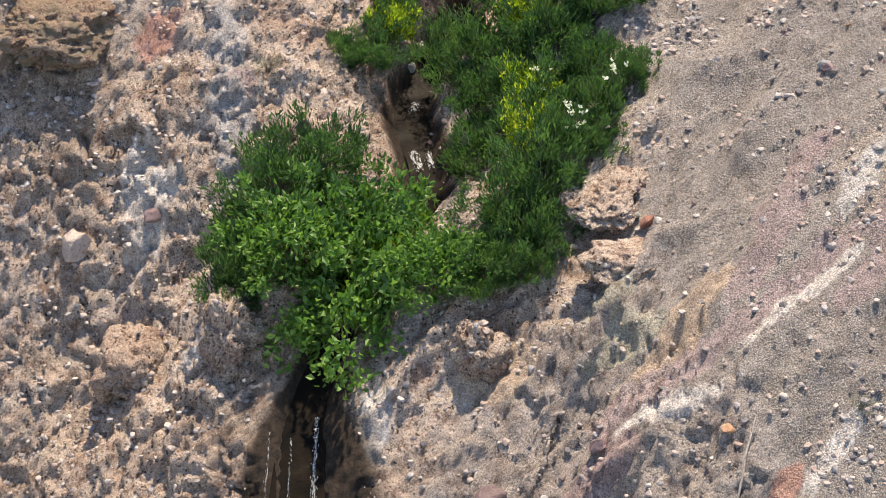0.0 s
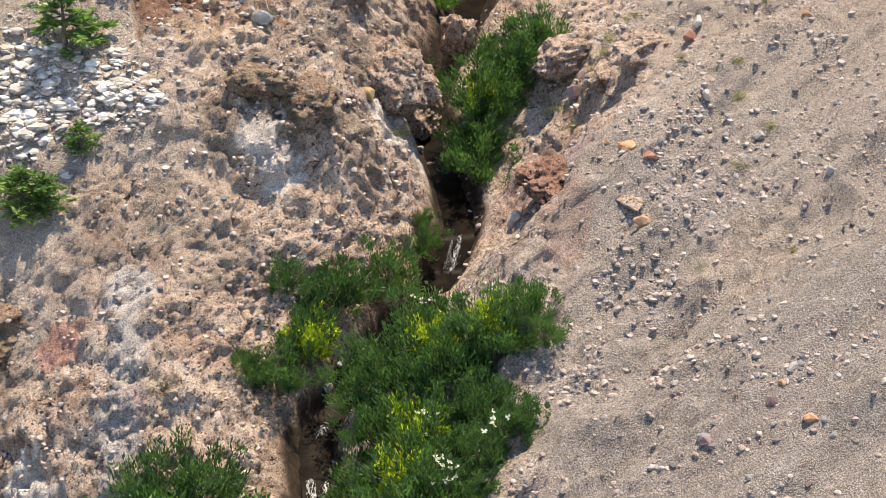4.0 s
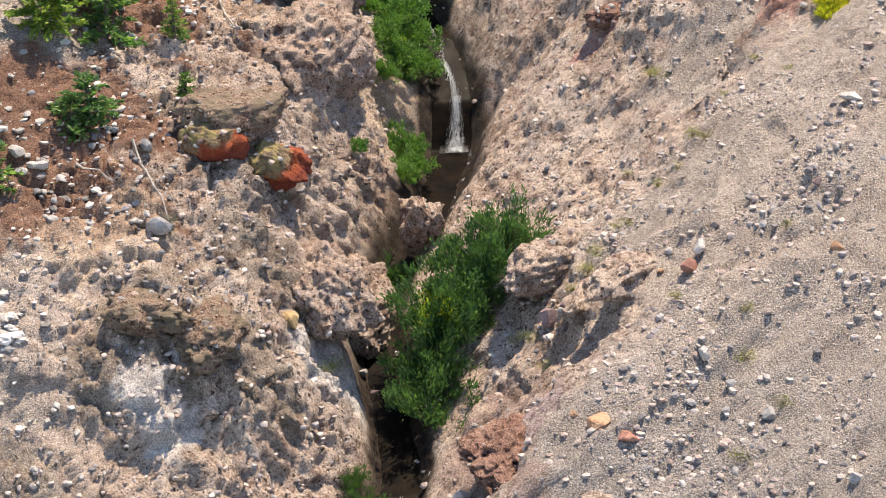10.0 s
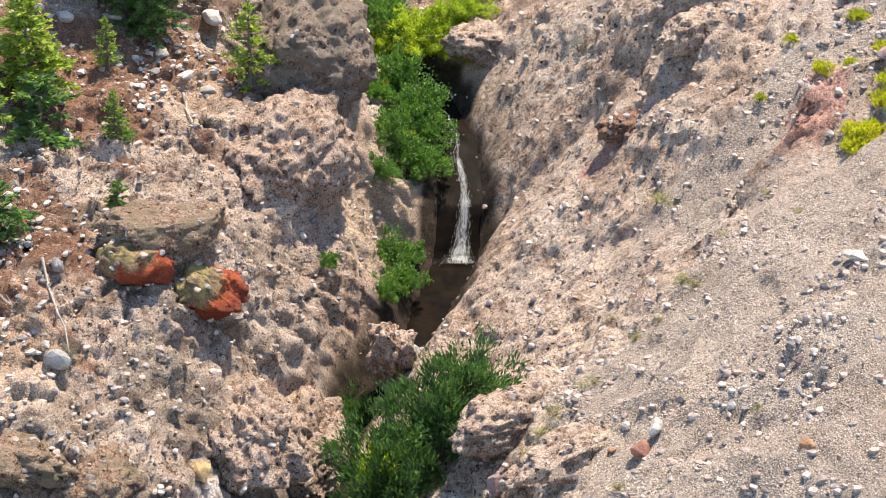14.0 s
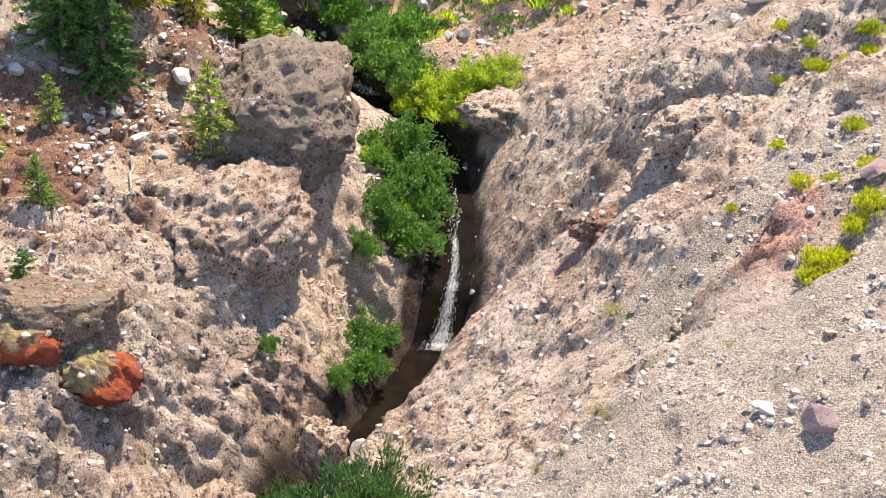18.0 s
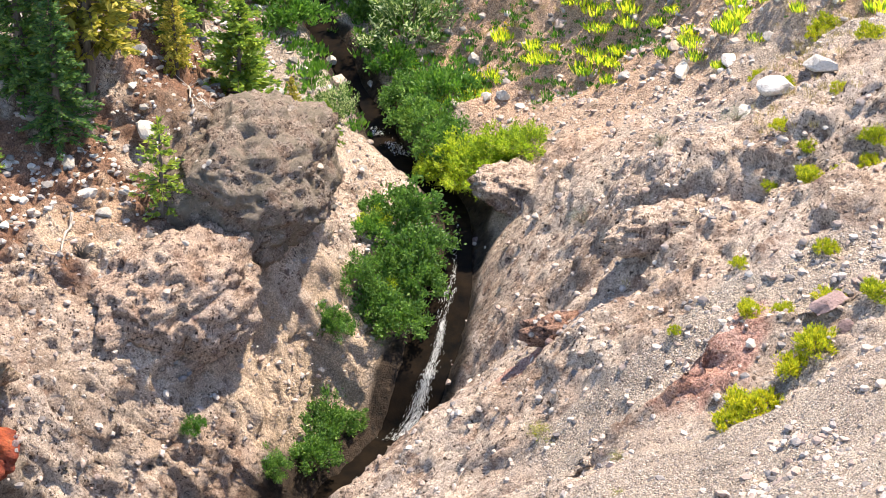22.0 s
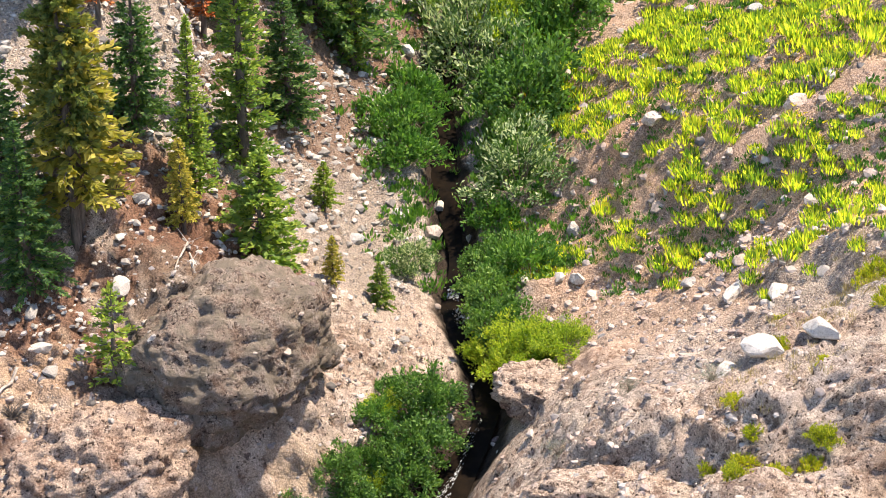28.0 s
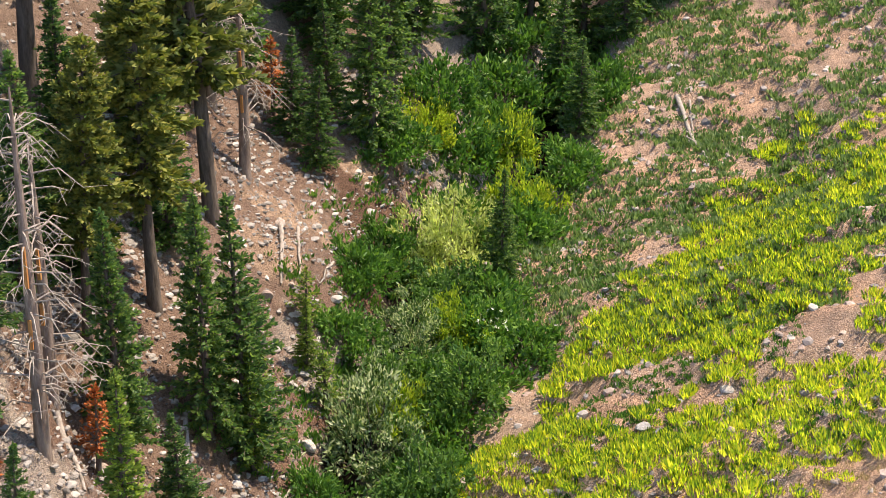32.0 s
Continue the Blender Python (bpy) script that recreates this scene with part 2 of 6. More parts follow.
def mixed_stone_material(name, stops):
    m, nt, b = material(name, 0.85)
    geo = nt.nodes.new("ShaderNodeNewGeometry")
    co = nt.nodes.new("ShaderNodeTexCoord").outputs["Object"]
    col = ramp(nt, geo.outputs["Random Per Island"], stops)
    col = mix(nt, .5, col, ramp(nt, noise_tex(nt, co, 25, 5), [(.3, .45), (.65, 1.0)]), "MULTIPLY")
    nt.links.new(col, b.inputs["Base Color"])
    bump(nt, b, noise_tex(nt, co, 40, 4), .5, .02)
    return m


def leaf_material(name, stops, trans=0.45, gloss=0.5, var_scale=1.3):
    m, nt, b = material(name, gloss)
    b.inputs["Specular IOR Level"].default_value = 0.35
    geo = nt.nodes.new("ShaderNodeNewGeometry")
    co = nt.nodes.new("ShaderNodeTexCoord").outputs["Object"]
    info = nt.nodes.new("ShaderNodeObjectInfo").outputs["Random"]
    v = math2(nt, "ADD", math2(nt, "MULTIPLY", geo.outputs["Random Per Island"], .55), math2(nt, "MULTIPLY", noise_tex(nt, co, var_scale, 3), .3))
    v = math2(nt, "ADD", v, math2(nt, "MULTIPLY", info, .2))
    col = ramp(nt, v, stops)
    nt.links.new(col, b.inputs["Base Color"])
    tr = nt.nodes.new("ShaderNodeBsdfTranslucent")
    nt.links.new(mix(nt, 1.0, col, (1.25, 1.4, .75), "MULTIPLY"), tr.inputs["Color"])
    ms = nt.nodes.new("ShaderNodeMixShader")
    ms.inputs[0].default_value = trans
    nt.links.new(b.outputs[0], ms.inputs[1])
    nt.links.new(tr.outputs[0], ms.inputs[2])
    nt.links.new(ms.outputs[0], nt.nodes["Material Output"].inputs["Surface"])
    return m


def bark_material(name, c1, c2, scale=9.0):
    m, nt, b = material(name, 0.9)
    co = nt.nodes.new("ShaderNodeTexCoord").outputs["Object"]
    mp = nt.nodes.new("ShaderNodeMapping")
    mp.inputs["Scale"].default_value = (1, 1, .22)
    nt.links.new(co, mp.inputs["Vector"])
    n = noise_tex(nt, mp.outputs[0], scale, 6, .7)
    nt.links.new(ramp(nt, n, [(.35, c1), (.65, c2)]), b.inputs["Base Color"])
    bump(nt, b, n, .9, .04)
    return m


def water_material():
    m, nt, b = material("stream_water", 0.34)
    co = nt.nodes.new("ShaderNodeTexCoord").outputs["Object"]
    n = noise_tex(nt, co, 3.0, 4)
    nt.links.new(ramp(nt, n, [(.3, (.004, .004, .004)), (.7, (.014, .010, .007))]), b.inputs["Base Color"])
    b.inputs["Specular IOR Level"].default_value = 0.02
    b.inputs["IOR"].default_value = 1.33
    bump(nt, b, math2(nt, "ADD", noise_tex(nt, co, 9, 3), math2(nt, "MULTIPLY", noise_tex(nt, co, 30, 2), .4)), .25, .02)
    return m


def foam_material():
    m, nt, b = material("white_water", 0.4)
    co = nt.nodes.new("ShaderNodeTexCoord").outputs["Object"]
    mp = nt.nodes.new("ShaderNodeMapping")
    mp.inputs["Scale"].default_value = (9, 9, 1.6)
    nt.links.new(co, mp.inputs["Vector"])
    n = noise_tex(nt, mp.outputs[0], 2.2, 5, .7)
    nt.links.new(ramp(nt, n, [(.3, (.22, .25, .27)), (.65, (.74, .76, .77))]), b.inputs["Base Color"])
    bump(nt, b, n, .6, .05)
    return m


def spray_material():
    """Torn white water: foam with holes along the flow."""
    m = foam_material()
    nt = m.node_tree
    co = nt.nodes.new("ShaderNodeTexCoord").outputs["Object"]
    mp = nt.nodes.new("ShaderNodeMapping")
    mp.inputs["Scale"].default_value = (26, 5, 5)
    nt.links.new(co, mp.inputs["Vector"])
    hole = ramp(nt, noise_tex(nt, mp.outputs[0], 1.0, 5, .75), [(.50, 0.0), (.60, .9)])
    nt.links.new(hole, nt.nodes["Principled BSDF"].inputs["Alpha"])
    return m


M_GROUND = ground_material()
M_TUFF = rock_material("pink_tuff", (.44, .34, .285), (.56, .48, .42), (.20, .16, .145))
M_GREY = rock_material("grey_stone", (.30, .295, .29), (.47, .455, .44))
M_PALE = rock_material("pale_stone", (.40, .365, .335), (.54, .505, .465), (.24, .215, .195))
M_KNOB = breccia_material("pink_breccia", (1, 1, 1))
M_BOULDER = breccia_material("smooth_pink_breccia", (1.06, 1.02, 1.0))
M_SPUR = breccia_material("red_breccia", (.60, .45, .42))
M_PURPLE = rock_material("purple_stone", (.17, .115, .115), (.29, .205, .195), (.10, .08, .08))
M_RED = rock_material("red_stone", (.30, .13, .09), (.42, .22, .16), (.16, .09, .08))
M_ORANGE = rock_material("orange_stone", (.42, .22, .12), (.50, .32, .2), (.25, .16, .12))
M_OCHRE = rock_material("ochre_stone", (.40, .27, .12), (.50, .37, .20), (.24, .17, .10))
M_DARK = breccia_material("dark_bluff", (.60, .61, .62), (.16, .135, .105))
M_BLUFF = breccia_material("breccia_bluff", (.92, .88, .86))
M_LICHEN = breccia_material("lichen_rock", (.72, .66, .60), (.17, .135, .09))
M_BURNT = rust_material("rust_rock")
M_STONES = mixed_stone_material("loose_stone", [(0, (.13, .12, .125)), (.15, (.25, .23, .225)), (.3, (.36, .27, .23)), (.45, (.44, .36, .32)), (.62, (.50, .42, .37)), (.8, (.35, .32, .31)), (1, (.55, .50, .45))])
M_SCREE = mixed_stone_material("pale_scree", [(0, (.15, .14, .13)), (.35, (.27, .25, .23)), (.7, (.40, .375, .345)), (1, (.56, .53, .49))])
M_WHITESCREE = mixed_stone_material("bleached_scree", [(0, (.30, .27, .24)), (.4, (.46, .42, .38)), (.7, (.58, .545, .50)), (1, (.68, .65, .61))])
M_WATER = water_material()
M_FOAM = foam_material()
M_SPRAY = spray_material()
M_WILLOW = leaf_material("willow_leaf", [(.15, (0.030, 0.068, 0.031)), (.5, (0.057, 0.124, 0.042)), (.85, (0.115, 0.203, 0.066))])
M_ALDER = leaf_material("alder_leaf", [(.15, (0.040, 0.095, 0.026)), (.5, (0.092, 0.200, 0.045)), (.85, (0.205, 0.330, 0.075))], .4)
M_BRIGHT = leaf_material("bright_leaf", [(.15, (0.10, 0.18, 0.028)), (.5, (0.28, 0.38, 0.045)), (.85, (0.55, 0.56, 0.08))], .58)
# pale willow leaves, their share raised to put sunlit flecks into the colour
M_SILVER = leaf_material("silver_willow_leaf", [(.15, (.04, .09, .035)), (.5, (.10, .185, .065)), (.58, (.20, .28, .12)), (.70, (.55, .60, .38))], .4)
M_PALELEAF = leaf_material("pale_willow_leaf", [(.15, (0.16, 0.20, 0.07)), (.5, (0.46, 0.51, 0.20)), (.85, (0.76, 0.77, 0.40))], .55)
# fir needles twice: shade put into the dark tone, sunlight into the light
M_FIR = leaf_material("fir_needle", [(.15, (0.036, 0.090, 0.040)), (.5, (0.085, 0.175, 0.060)), (.85, (0.215, 0.315, 0.085))], .5, .6)
M_FIRLIT = leaf_material("sunlit_fir_needle", [(.15, (0.077, 0.152, 0.036)), (.5, (0.200, 0.301, 0.058)), (.85, (0.422, 0.466, 0.083))], .42, .6)
M_PINE = leaf_material("pine_needle", [(.15, (0.064, 0.106, 0.029)), (.5, (0.160, 0.194, 0.046)), (.85, (0.318, 0.301, 0.065))], .3, .6)
M_GOLD = leaf_material("yellowing_needle", [(.15, (0.13, 0.15, 0.035)), (.5, (0.36, 0.32, 0.06)), (.85, (0.66, 0.52, 0.13))], .4, .6)
M_DEADNEEDLE = leaf_material("dead_rust_needle", [(.15, (.20, .05, .016)), (.5, (.40, .115, .035)), (.85, (.55, .20, .07))], .25, .8)
M_MULE = leaf_material("mule_ear_leaf", [(.18, (.05, .12, .025)), (.36, (.16, .27, .045)), (.50, (.40, .50, .05)), (.74, (.80, .72, .10))], .58, .5, .5)
M_FORB = leaf_material("forb_leaf", [(.15, (0.034, 0.095, 0.022)), (.5, (0.075, 0.19, 0.036)), (.85, (0.19, 0.33, 0.065))], .4)
M_SAGEGREEN = leaf_material("grey_green_leaf", [(.15, (.055, .11, .04)), (.5, (.13, .22, .075)), (.85, (.30, .38, .18))], .35)
M_GRASS = leaf_material("dry_grass", [(.2, (.20, .15, .07)), (.5, (.36, .28, .14)), (.8, (.50, .41, .24))], .3, .8)
M_MOSS = leaf_material("moss_leaf", [(.15, (.08, .11, .02)), (.5, (.20, .23, .035)), (.85, (.42, .40, .06))], .3, .8)
M_CUSHION = leaf_material("cushion_leaf", [(.15, (.11, .17, .02)), (.5, (.34, .38, .03)), (.85, (.66, .55, .05))], .45, .7)
M_SAGE = leaf_material("sage_leaf", [(.15, (.10, .12, .09)), (.5, (.2, .23, .18)), (.85, (.34, .36, .30))], .25, .8)
M_FLOWER = leaf_material("yellow_flower", [(.2, (.55, .40, .02)), (.8, (.80, .62, .05))], .3)
M_WHITEFL = leaf_material("white_flower", [(.2, (.6, .6, .52)), (.8, (.82, .82, .76))], .3)
M_BARK = bark_material("fir_bark", (.07, .055, .045), (.19, .155, .13))
M_DEADWOOD = bark_material("bleached_wood", (.24, .205, .175), (.46, .41, .36))
M_SNAG = bark_material("snag_wood", (.15, .11, .09), (.34, .27, .225))
M_RAW = bark_material("raw_heartwood", (.42, .16, .05), (.58, .30, .11))
M_DARKTWIG = bark_material("dead_twig", (.07, .06, .055), (.17, .15, .135), 20)
M_STEM = bark_material("shrub_stem", (.12, .09, .065), (.26, .21, .16), 20)

# ---- the gorge: a stream line, its bed level, and the two banks ----
CY = [-16, -13, -11.2, -9, -6.8, -4.9, -3.7, -2, 0, .6, 1.8, 3.5, 5.8, 6.9, 9, 10.9, 12.5, 13.5, 15, 16.8, 18.1, 19.2, 20.2, 21, 22.3, 23.3, 25, 28, 32.6, 35.6, 43, 44.3, 50.4, 62, 120]
CX = [-9.4, -8.4, -7.9, -6, -3.6, -3.3, -3.1, -1.5, .4, .7, 1.5, 1.6, 1.6, 1.7, 2.8, 3.8, 4.2, 4.6, 4.7, 4.6, 4.4, 3.8, 2.6, 1.8, 1.1, .2, -1.2, -3.2, -4.8, -6.5, -6.6, -7.5, -9.2, -12.5, -24]
ZY = [-40, -16, -13, -10.5, -9, -6.3, -3.5, -.5, .8, 1.6, 8.5, 10.8, 13.6, 14.3, 16.5, 18.2, 21.5, 23.2, 24, 32, 44, 62, 120]
ZZ = [-16, -5.6, -4.2, -3, -2.1, -1.8, -1.1, -.2, 0, .5, 1.7, 2.1, 2.3, 3.2, 4.1, 4.5, 4.8, 5.1, 5.5, 6.8, 7.6, 11, 28]
# sections across the stream: rise above the bed at these distances from it
SY = np.array([-16, -11, -7, -3.5, 0, 3.5, 7, 11, 14, 17, 21, 26, 34, 44, 58.])
SD = np.array([0, .5, 1.2, 2.5, 4.5, 8, 14, 30, 60.])
LEFT = np.array([
    (.2, -.8, -2.8, -5.7, -9.6, -14), (.3, 0, -.7, -2.8, -6.5, -10), (.3, .8, 1.1, -.4, -3.1, -5.5),
    (.3, 1.0, 2.0, 1.9, .4, -2), (.1, 1.0, 1.8, 2.9, 3.1, 1.6), (.3, 1.7, 3.6, 4.5, 4.7, 5),
    (.3, 2.1, 4.6, 5.3, 6.0, 7.2), (.2, 1.3, 3.2, 4.9, 6.7, 9.5), (.1, .6, 3.3, 4.9, 6.9, 11.1),
    (.2, .4, 1.4, 2.9, 6.9, 12.2), (.2, .5, .9, 2.6, 7.0, 13.2), (.4, .9, 1.6, 4.2, 7.3, 13.8),
    (.3, 1.0, 2.5, 3.6, 7.2, 14.1), (.2, .8, 2.1, 3.9, 7.4, 14.1), (.2, .9, 2.1, 4.1, 7.7, 14)])
RIGHT = np.array([
    (.2, .3, .6, 1.7, 5.1, 8.1), (.3, .6, 1.2, 1.9, 4.0, 7.3), (.3, .8, 1.8, 2.9, 4.0, 7.5),
    (.2, .9, 2.2, 4.1, 4.6, 7.5), (.2, .9, 2.2, 4.6, 5.8, 7.8), (.3, .9, 1.9, 4.0, 6.1, 8.4),
    (.6, 1.2, 2.0, 2.5, 5.5, 8.3), (.4, 1.4, 2.6, 4.2, 6.6, 7.9), (.1, 1.1, 2.6, 4.8, 6.8, 7.6),
    (.2, 1.0, 2.5, 4.0, 5.7, 7.2), (.3, .6, 1.0, 1.9, 4.4, 6.7), (.2, .3, .6, 1.7, 3.5, 6.1),
    (.3, .4, .5, .6, 2.2, 5.2), (.3, .9, 1.5, 1.7, 1.9, 5.1), (.3, .8, 1.6, 2.4, 3.1, 4.7)])


def table(rows, rise_far):
    """A section table with the bed (0 m) in front and two far columns behind."""
    r = np.array(rows)
    far = r[:, -1:] + rise_far * 16
    return np.hstack([np.zeros((len(r), 1)), r, far, far + rise_far * 30])


LEFT_T, RIGHT_T = table(LEFT, 0.55), table(RIGHT, 0.42)


def stream_x(y):
    return sum(np.interp(y + o, CY, CX) for o in (-.5, -.25, 0, .25, .5)) / 5


def stream_z(y):
    return np.interp(y, ZY, ZZ)


def spline(y, tab):
    """Catmull-Rom down the columns of a section table, at y."""
    y = np.clip(y, SY[0], SY[-1] - 1e-6)
    i = np.clip(np.searchsorted(SY, y, side="right") - 1, 0, len(SY) - 2)
    h = SY[i + 1] - SY[i]
    u = (y - SY[i]) / h
    slope = np.gradient(tab, SY, axis=0)
    a = (2 * u**3 - 3 * u**2 + 1)[..., None] * tab[i] + (u**3 - 2 * u**2 + u)[..., None] * slope[i] * h[..., None]
    return a + (3 * u**2 - 2 * u**3)[..., None] * tab[i + 1] + (u**3 - u**2)[..., None] * slope[i + 1] * h[..., None]


def hash01(i, j, k=0):
    v = np.sin(i * 127.1 + j * 311.7 + k * 74.7) * 43758.5453
    return v - np.floor(v)


def vnoise(x, y, k=0):
    """Smooth value noise, -1 to 1."""
    i, j = np.floor(x), np.floor(y)
    u, v = x - i, y - j
    u, v = u * u * u * (u * (u * 6 - 15) + 10), v * v * v * (v * (v * 6 - 15) + 10)
    a = hash01(i, j, k) * (1 - u) + hash01(i + 1, j, k) * u
    b = hash01(i, j + 1, k) * (1 - u) + hash01(i + 1, j + 1, k) * u
    return (a * (1 - v) + b * v) * 2 - 1


def lumps(x, y, k=0):
    """Rounded knobs with creases between them, 0 to 1 (cell noise)."""
    i, j = np.floor(x), np.floor(y)
    best = np.full(np.shape(x), 9.0)
    for di in (-1, 0, 1):
        for dj in (-1, 0, 1):
            a, b = i + di, j + dj
            px, py = a + .15 + .7 * hash01(a, b, k + 1), b + .15 + .7 * hash01(a, b, k + 2)
            best = np.minimum(best, (px - x)**2 + (py - y)**2)
    return 1 - np.minimum(np.sqrt(best), 1.0)


def step(a, b, v):
    t = np.clip((v - a) / (b - a), 0, 1)
    return t * t * (3 - 2 * t)


# knolls, ledges and hollows of the banks: x, y, radius along x and y, height
KNOLLS = [
    (1.5, 14.6, 1.5, 1.3, .35), (1.1, 11.4, 1.3, 1.2, .35), (2.75, 13.0, .75, 1.5, -.55), (-2.4, 2.4, 1.2, .9, .3), (-1.0, 6.7, 1.1, .7, .25), (8.6, 10.9, .9, .7, .3), (9.6, 12.9, 1.2, .6, .3), 
]


def base_height(x, y):
    x, y = np.asarray(x, float), np.asarray(y, float)
    d = x - stream_x(y)
    a = np.abs(d)
    hl, hr = spline(y, LEFT_T), spline(y, RIGHT_T)
    tab = np.where((d < 0)[..., None], hl, hr)
    j = np.clip(np.searchsorted(SD, a, side="right") - 1, 0, len(SD) - 2)
    u = np.clip((a - SD[j]) / (SD[j + 1] - SD[j]), 0, 1)
    lo = np.take_along_axis(tab, j[..., None], -1)[..., 0]
    hi = np.take_along_axis(tab, (j + 1)[..., None], -1)[..., 0]
    z = stream_z(y) + lo + (hi - lo) * u
    for kx, ky, rx, ry, h in KNOLLS:
        q = ((x - kx) / rx)**2 + ((y - ky) / ry)**2
        z = z + h * np.exp(-q * q)
    return z


def ribs(x, y):
    """Diagonal ribs of harder rock across the open slope, about -1 to 1."""
    along, across = x * .87 + y * .49, -x * .49 + y * .87
    return 1 - 2 * np.abs(vnoise(across * .62 + .35 * vnoise(x * .8, y * .8, 24), along * .15, 25)) ** .8


def rockiness(x, y):
    """1 on the bare welded rock of the walls, 0 on loose gravel and soil."""
    d = x - stream_x(y)
    wob = vnoise(x * .45, y * .45, 5) * 1.2
    left = step(-8.5, -5.5, d + wob + .25 * np.maximum(0, 6 - y) * -1) * (1 - step(16.5, 21, y + wob - .9 * (d + 3)))
    left = np.maximum(left, 1 - step(-2, 3, y + wob * 2 + .35 * (d + 8)))
    right = (1 - step(3.2, 5.2, d + wob - 3.6 * step(-8, -10.5, y))) * (1 - step(17, 20, y + wob))
    patch = step(-.5, .2, .9 * ribs(x, y) + .5 * vnoise(x * .4, y * .7, 6) + .3 * vnoise(x * 1.3, y * 1.3, 9))
    right = np.maximum(right, patch * step(4, 7, y + wob - .3 * (d - 5)) * (1 - step(17.5, 20, y + wob + .3 * (d - 4))) * (1 - step(8, 12, d + wob) * .6))
    return np.clip(np.where(d < 0, left, right), 0, 1)


def height(x, y):
    x, y = np.asarray(x, float), np.asarray(y, float)
    d = x - stream_x(y)
    off = step(.45, 1.6, np.abs(d))
    rock = rockiness(x, y)
    wx, wy = x + .35 * vnoise(x * 1.1, y * 1.1, 31), y + .35 * vnoise(x * 1.1 + 9, y * 1.1, 32)
    big = vnoise(x * .33, y * .33, 1) * .34 + vnoise(x * .8, y * .8, 2) * .16
    grit = vnoise(x * 6.5, y * 6.5, 15) * .022 + vnoise(x * 13, y * 13, 16) * .012
    along, across = x * .87 + y * .49, -x * .49 + y * .87
    rib = np.where(d > 0, ribs(x, y) * .26 + vnoise(across * 1.9, along * .35, 27) * .12 + vnoise(across * 3.6, along * .6, 26) * .06, 0)
    soft = vnoise(x * .5, y * .5, 21) * .12 + vnoise(x * 1.7, y * 1.7, 22) * .06 + (lumps(wx * 3.2, wy * 3.2, 23) - .45) * .07 + rib
    z = base_height(x, y)
    z = z + off * (rock * (big * .6 + rib) + (1 - rock) * soft + grit)
    bed = (vnoise(x * 2.2, y * 2.2, 41) * .05 + (lumps(x * 4, y * 4, 43) - .4) * .08) * (1 - off)
    wide = .75 + .45 * np.clip(-10.6 - y, 0, 2.2)
    return z + bed - .24 * (1 - step(.3, 1.0, np.abs(d) / wide))


def vnoise3(p, k):
    """Smooth value noise in space, -1 to 1."""
    c = np.floor(p)
    f = p - c
    f = f * f * f * (f * (f * 6 - 15) + 10)
    out = 0.0
    for a in (0, 1):
        for b in (0, 1):
            for d in (0, 1):
                wt = (f[:, 0] if a else 1 - f[:, 0]) * (f[:, 1] if b else 1 - f[:, 1]) * (f[:, 2] if d else 1 - f[:, 2])
                out = out + wt * hash01(c[:, 0] + a + 57 * (c[:, 2] + d), c[:, 1] + b - 31 * (c[:, 2] + d), k)
    return out * 2 - 1


def knobs(w, k):
    """Bulges with sharp creases between them, at four sizes, and pits."""
    h = (np.abs(vnoise3(w * .55, k)) - .33) * .24 + (np.abs(vnoise3(w * 1.3, k + 1)) - .33) * .17 + (np.abs(vnoise3(w * 2.9, k + 2)) - .33) * .13
    h = h + (np.abs(vnoise3(w * 6.3, k + 3)) - .33) * .09
    return h - .11 * step(.30, .62, vnoise3(w * 3.9, k + 4)) - .06 * step(.25, .55, vnoise3(w * 8.0, k + 5))


def blocks(u, v, k):
    """Broken blocks: one level for each ragged cell of the plan, -.5 to .5."""
    i, j = np.floor(u), np.floor(v)
    best, level = np.full(len(u), 9.0), np.zeros(len(u))
    for di in (-1, 0, 1):
        for dj in (-1, 0, 1):
            a, b = i + di, j + dj
            q = (a + hash01(a, b, k) - u)**2 + (b + hash01(a, b, k + 1) - v)**2
            level = np.where(q < best, hash01(a, b, k + 2), level)
            best = np.minimum(best, q)
    return level - .5


def relief(p, rock):
    """How far the rough rock stands out along its normal: knobs, creases, pits and a few long joints."""
    d = p[:, 0] - stream_x(p[:, 1])
    w = p + .25 * np.stack([vnoise3(p * 1.1, 31), vnoise3(p * 1.1, 32), vnoise3(p * 1.1, 33)], -1)
    # the open slope is drawn out along its ribs
    u, v = w[:, 0] * .87 + w[:, 1] * .49, -w[:, 0] * .49 + w[:, 1] * .87
    q = np.where((d > 0)[:, None], np.stack([u * .55, v * 1.15, w[:, 2]], -1), w)
    h = knobs(q, 3)
    e, g = q[:, 0] + .55 * q[:, 2], q[:, 1] + .35 * q[:, 2]
    h = h + blocks(e * 1.5, g * 1.5, 50) * .11 + blocks(e * 3.6, g * 3.6, 54) * .10 + blocks(e * 7.5, g * 7.5, 58) * .05
    crack = vnoise3(w * (.8, .8, 1.9), 17) + .3 * vnoise3(w * 3.1, 18)
    h = h - .16 * np.exp(-(crack / .07)**2) * step(.0, .4, vnoise3(w * .5, 19))
    h = h * np.where(d > 0, .66 - .26 * step(4.5, 2.5, d) * step(10, 12, p[:, 1]), .95)
    return h * (.35 + .65 * rock) + (1 - rock) * vnoise3(w * 6.5, 22) * .02

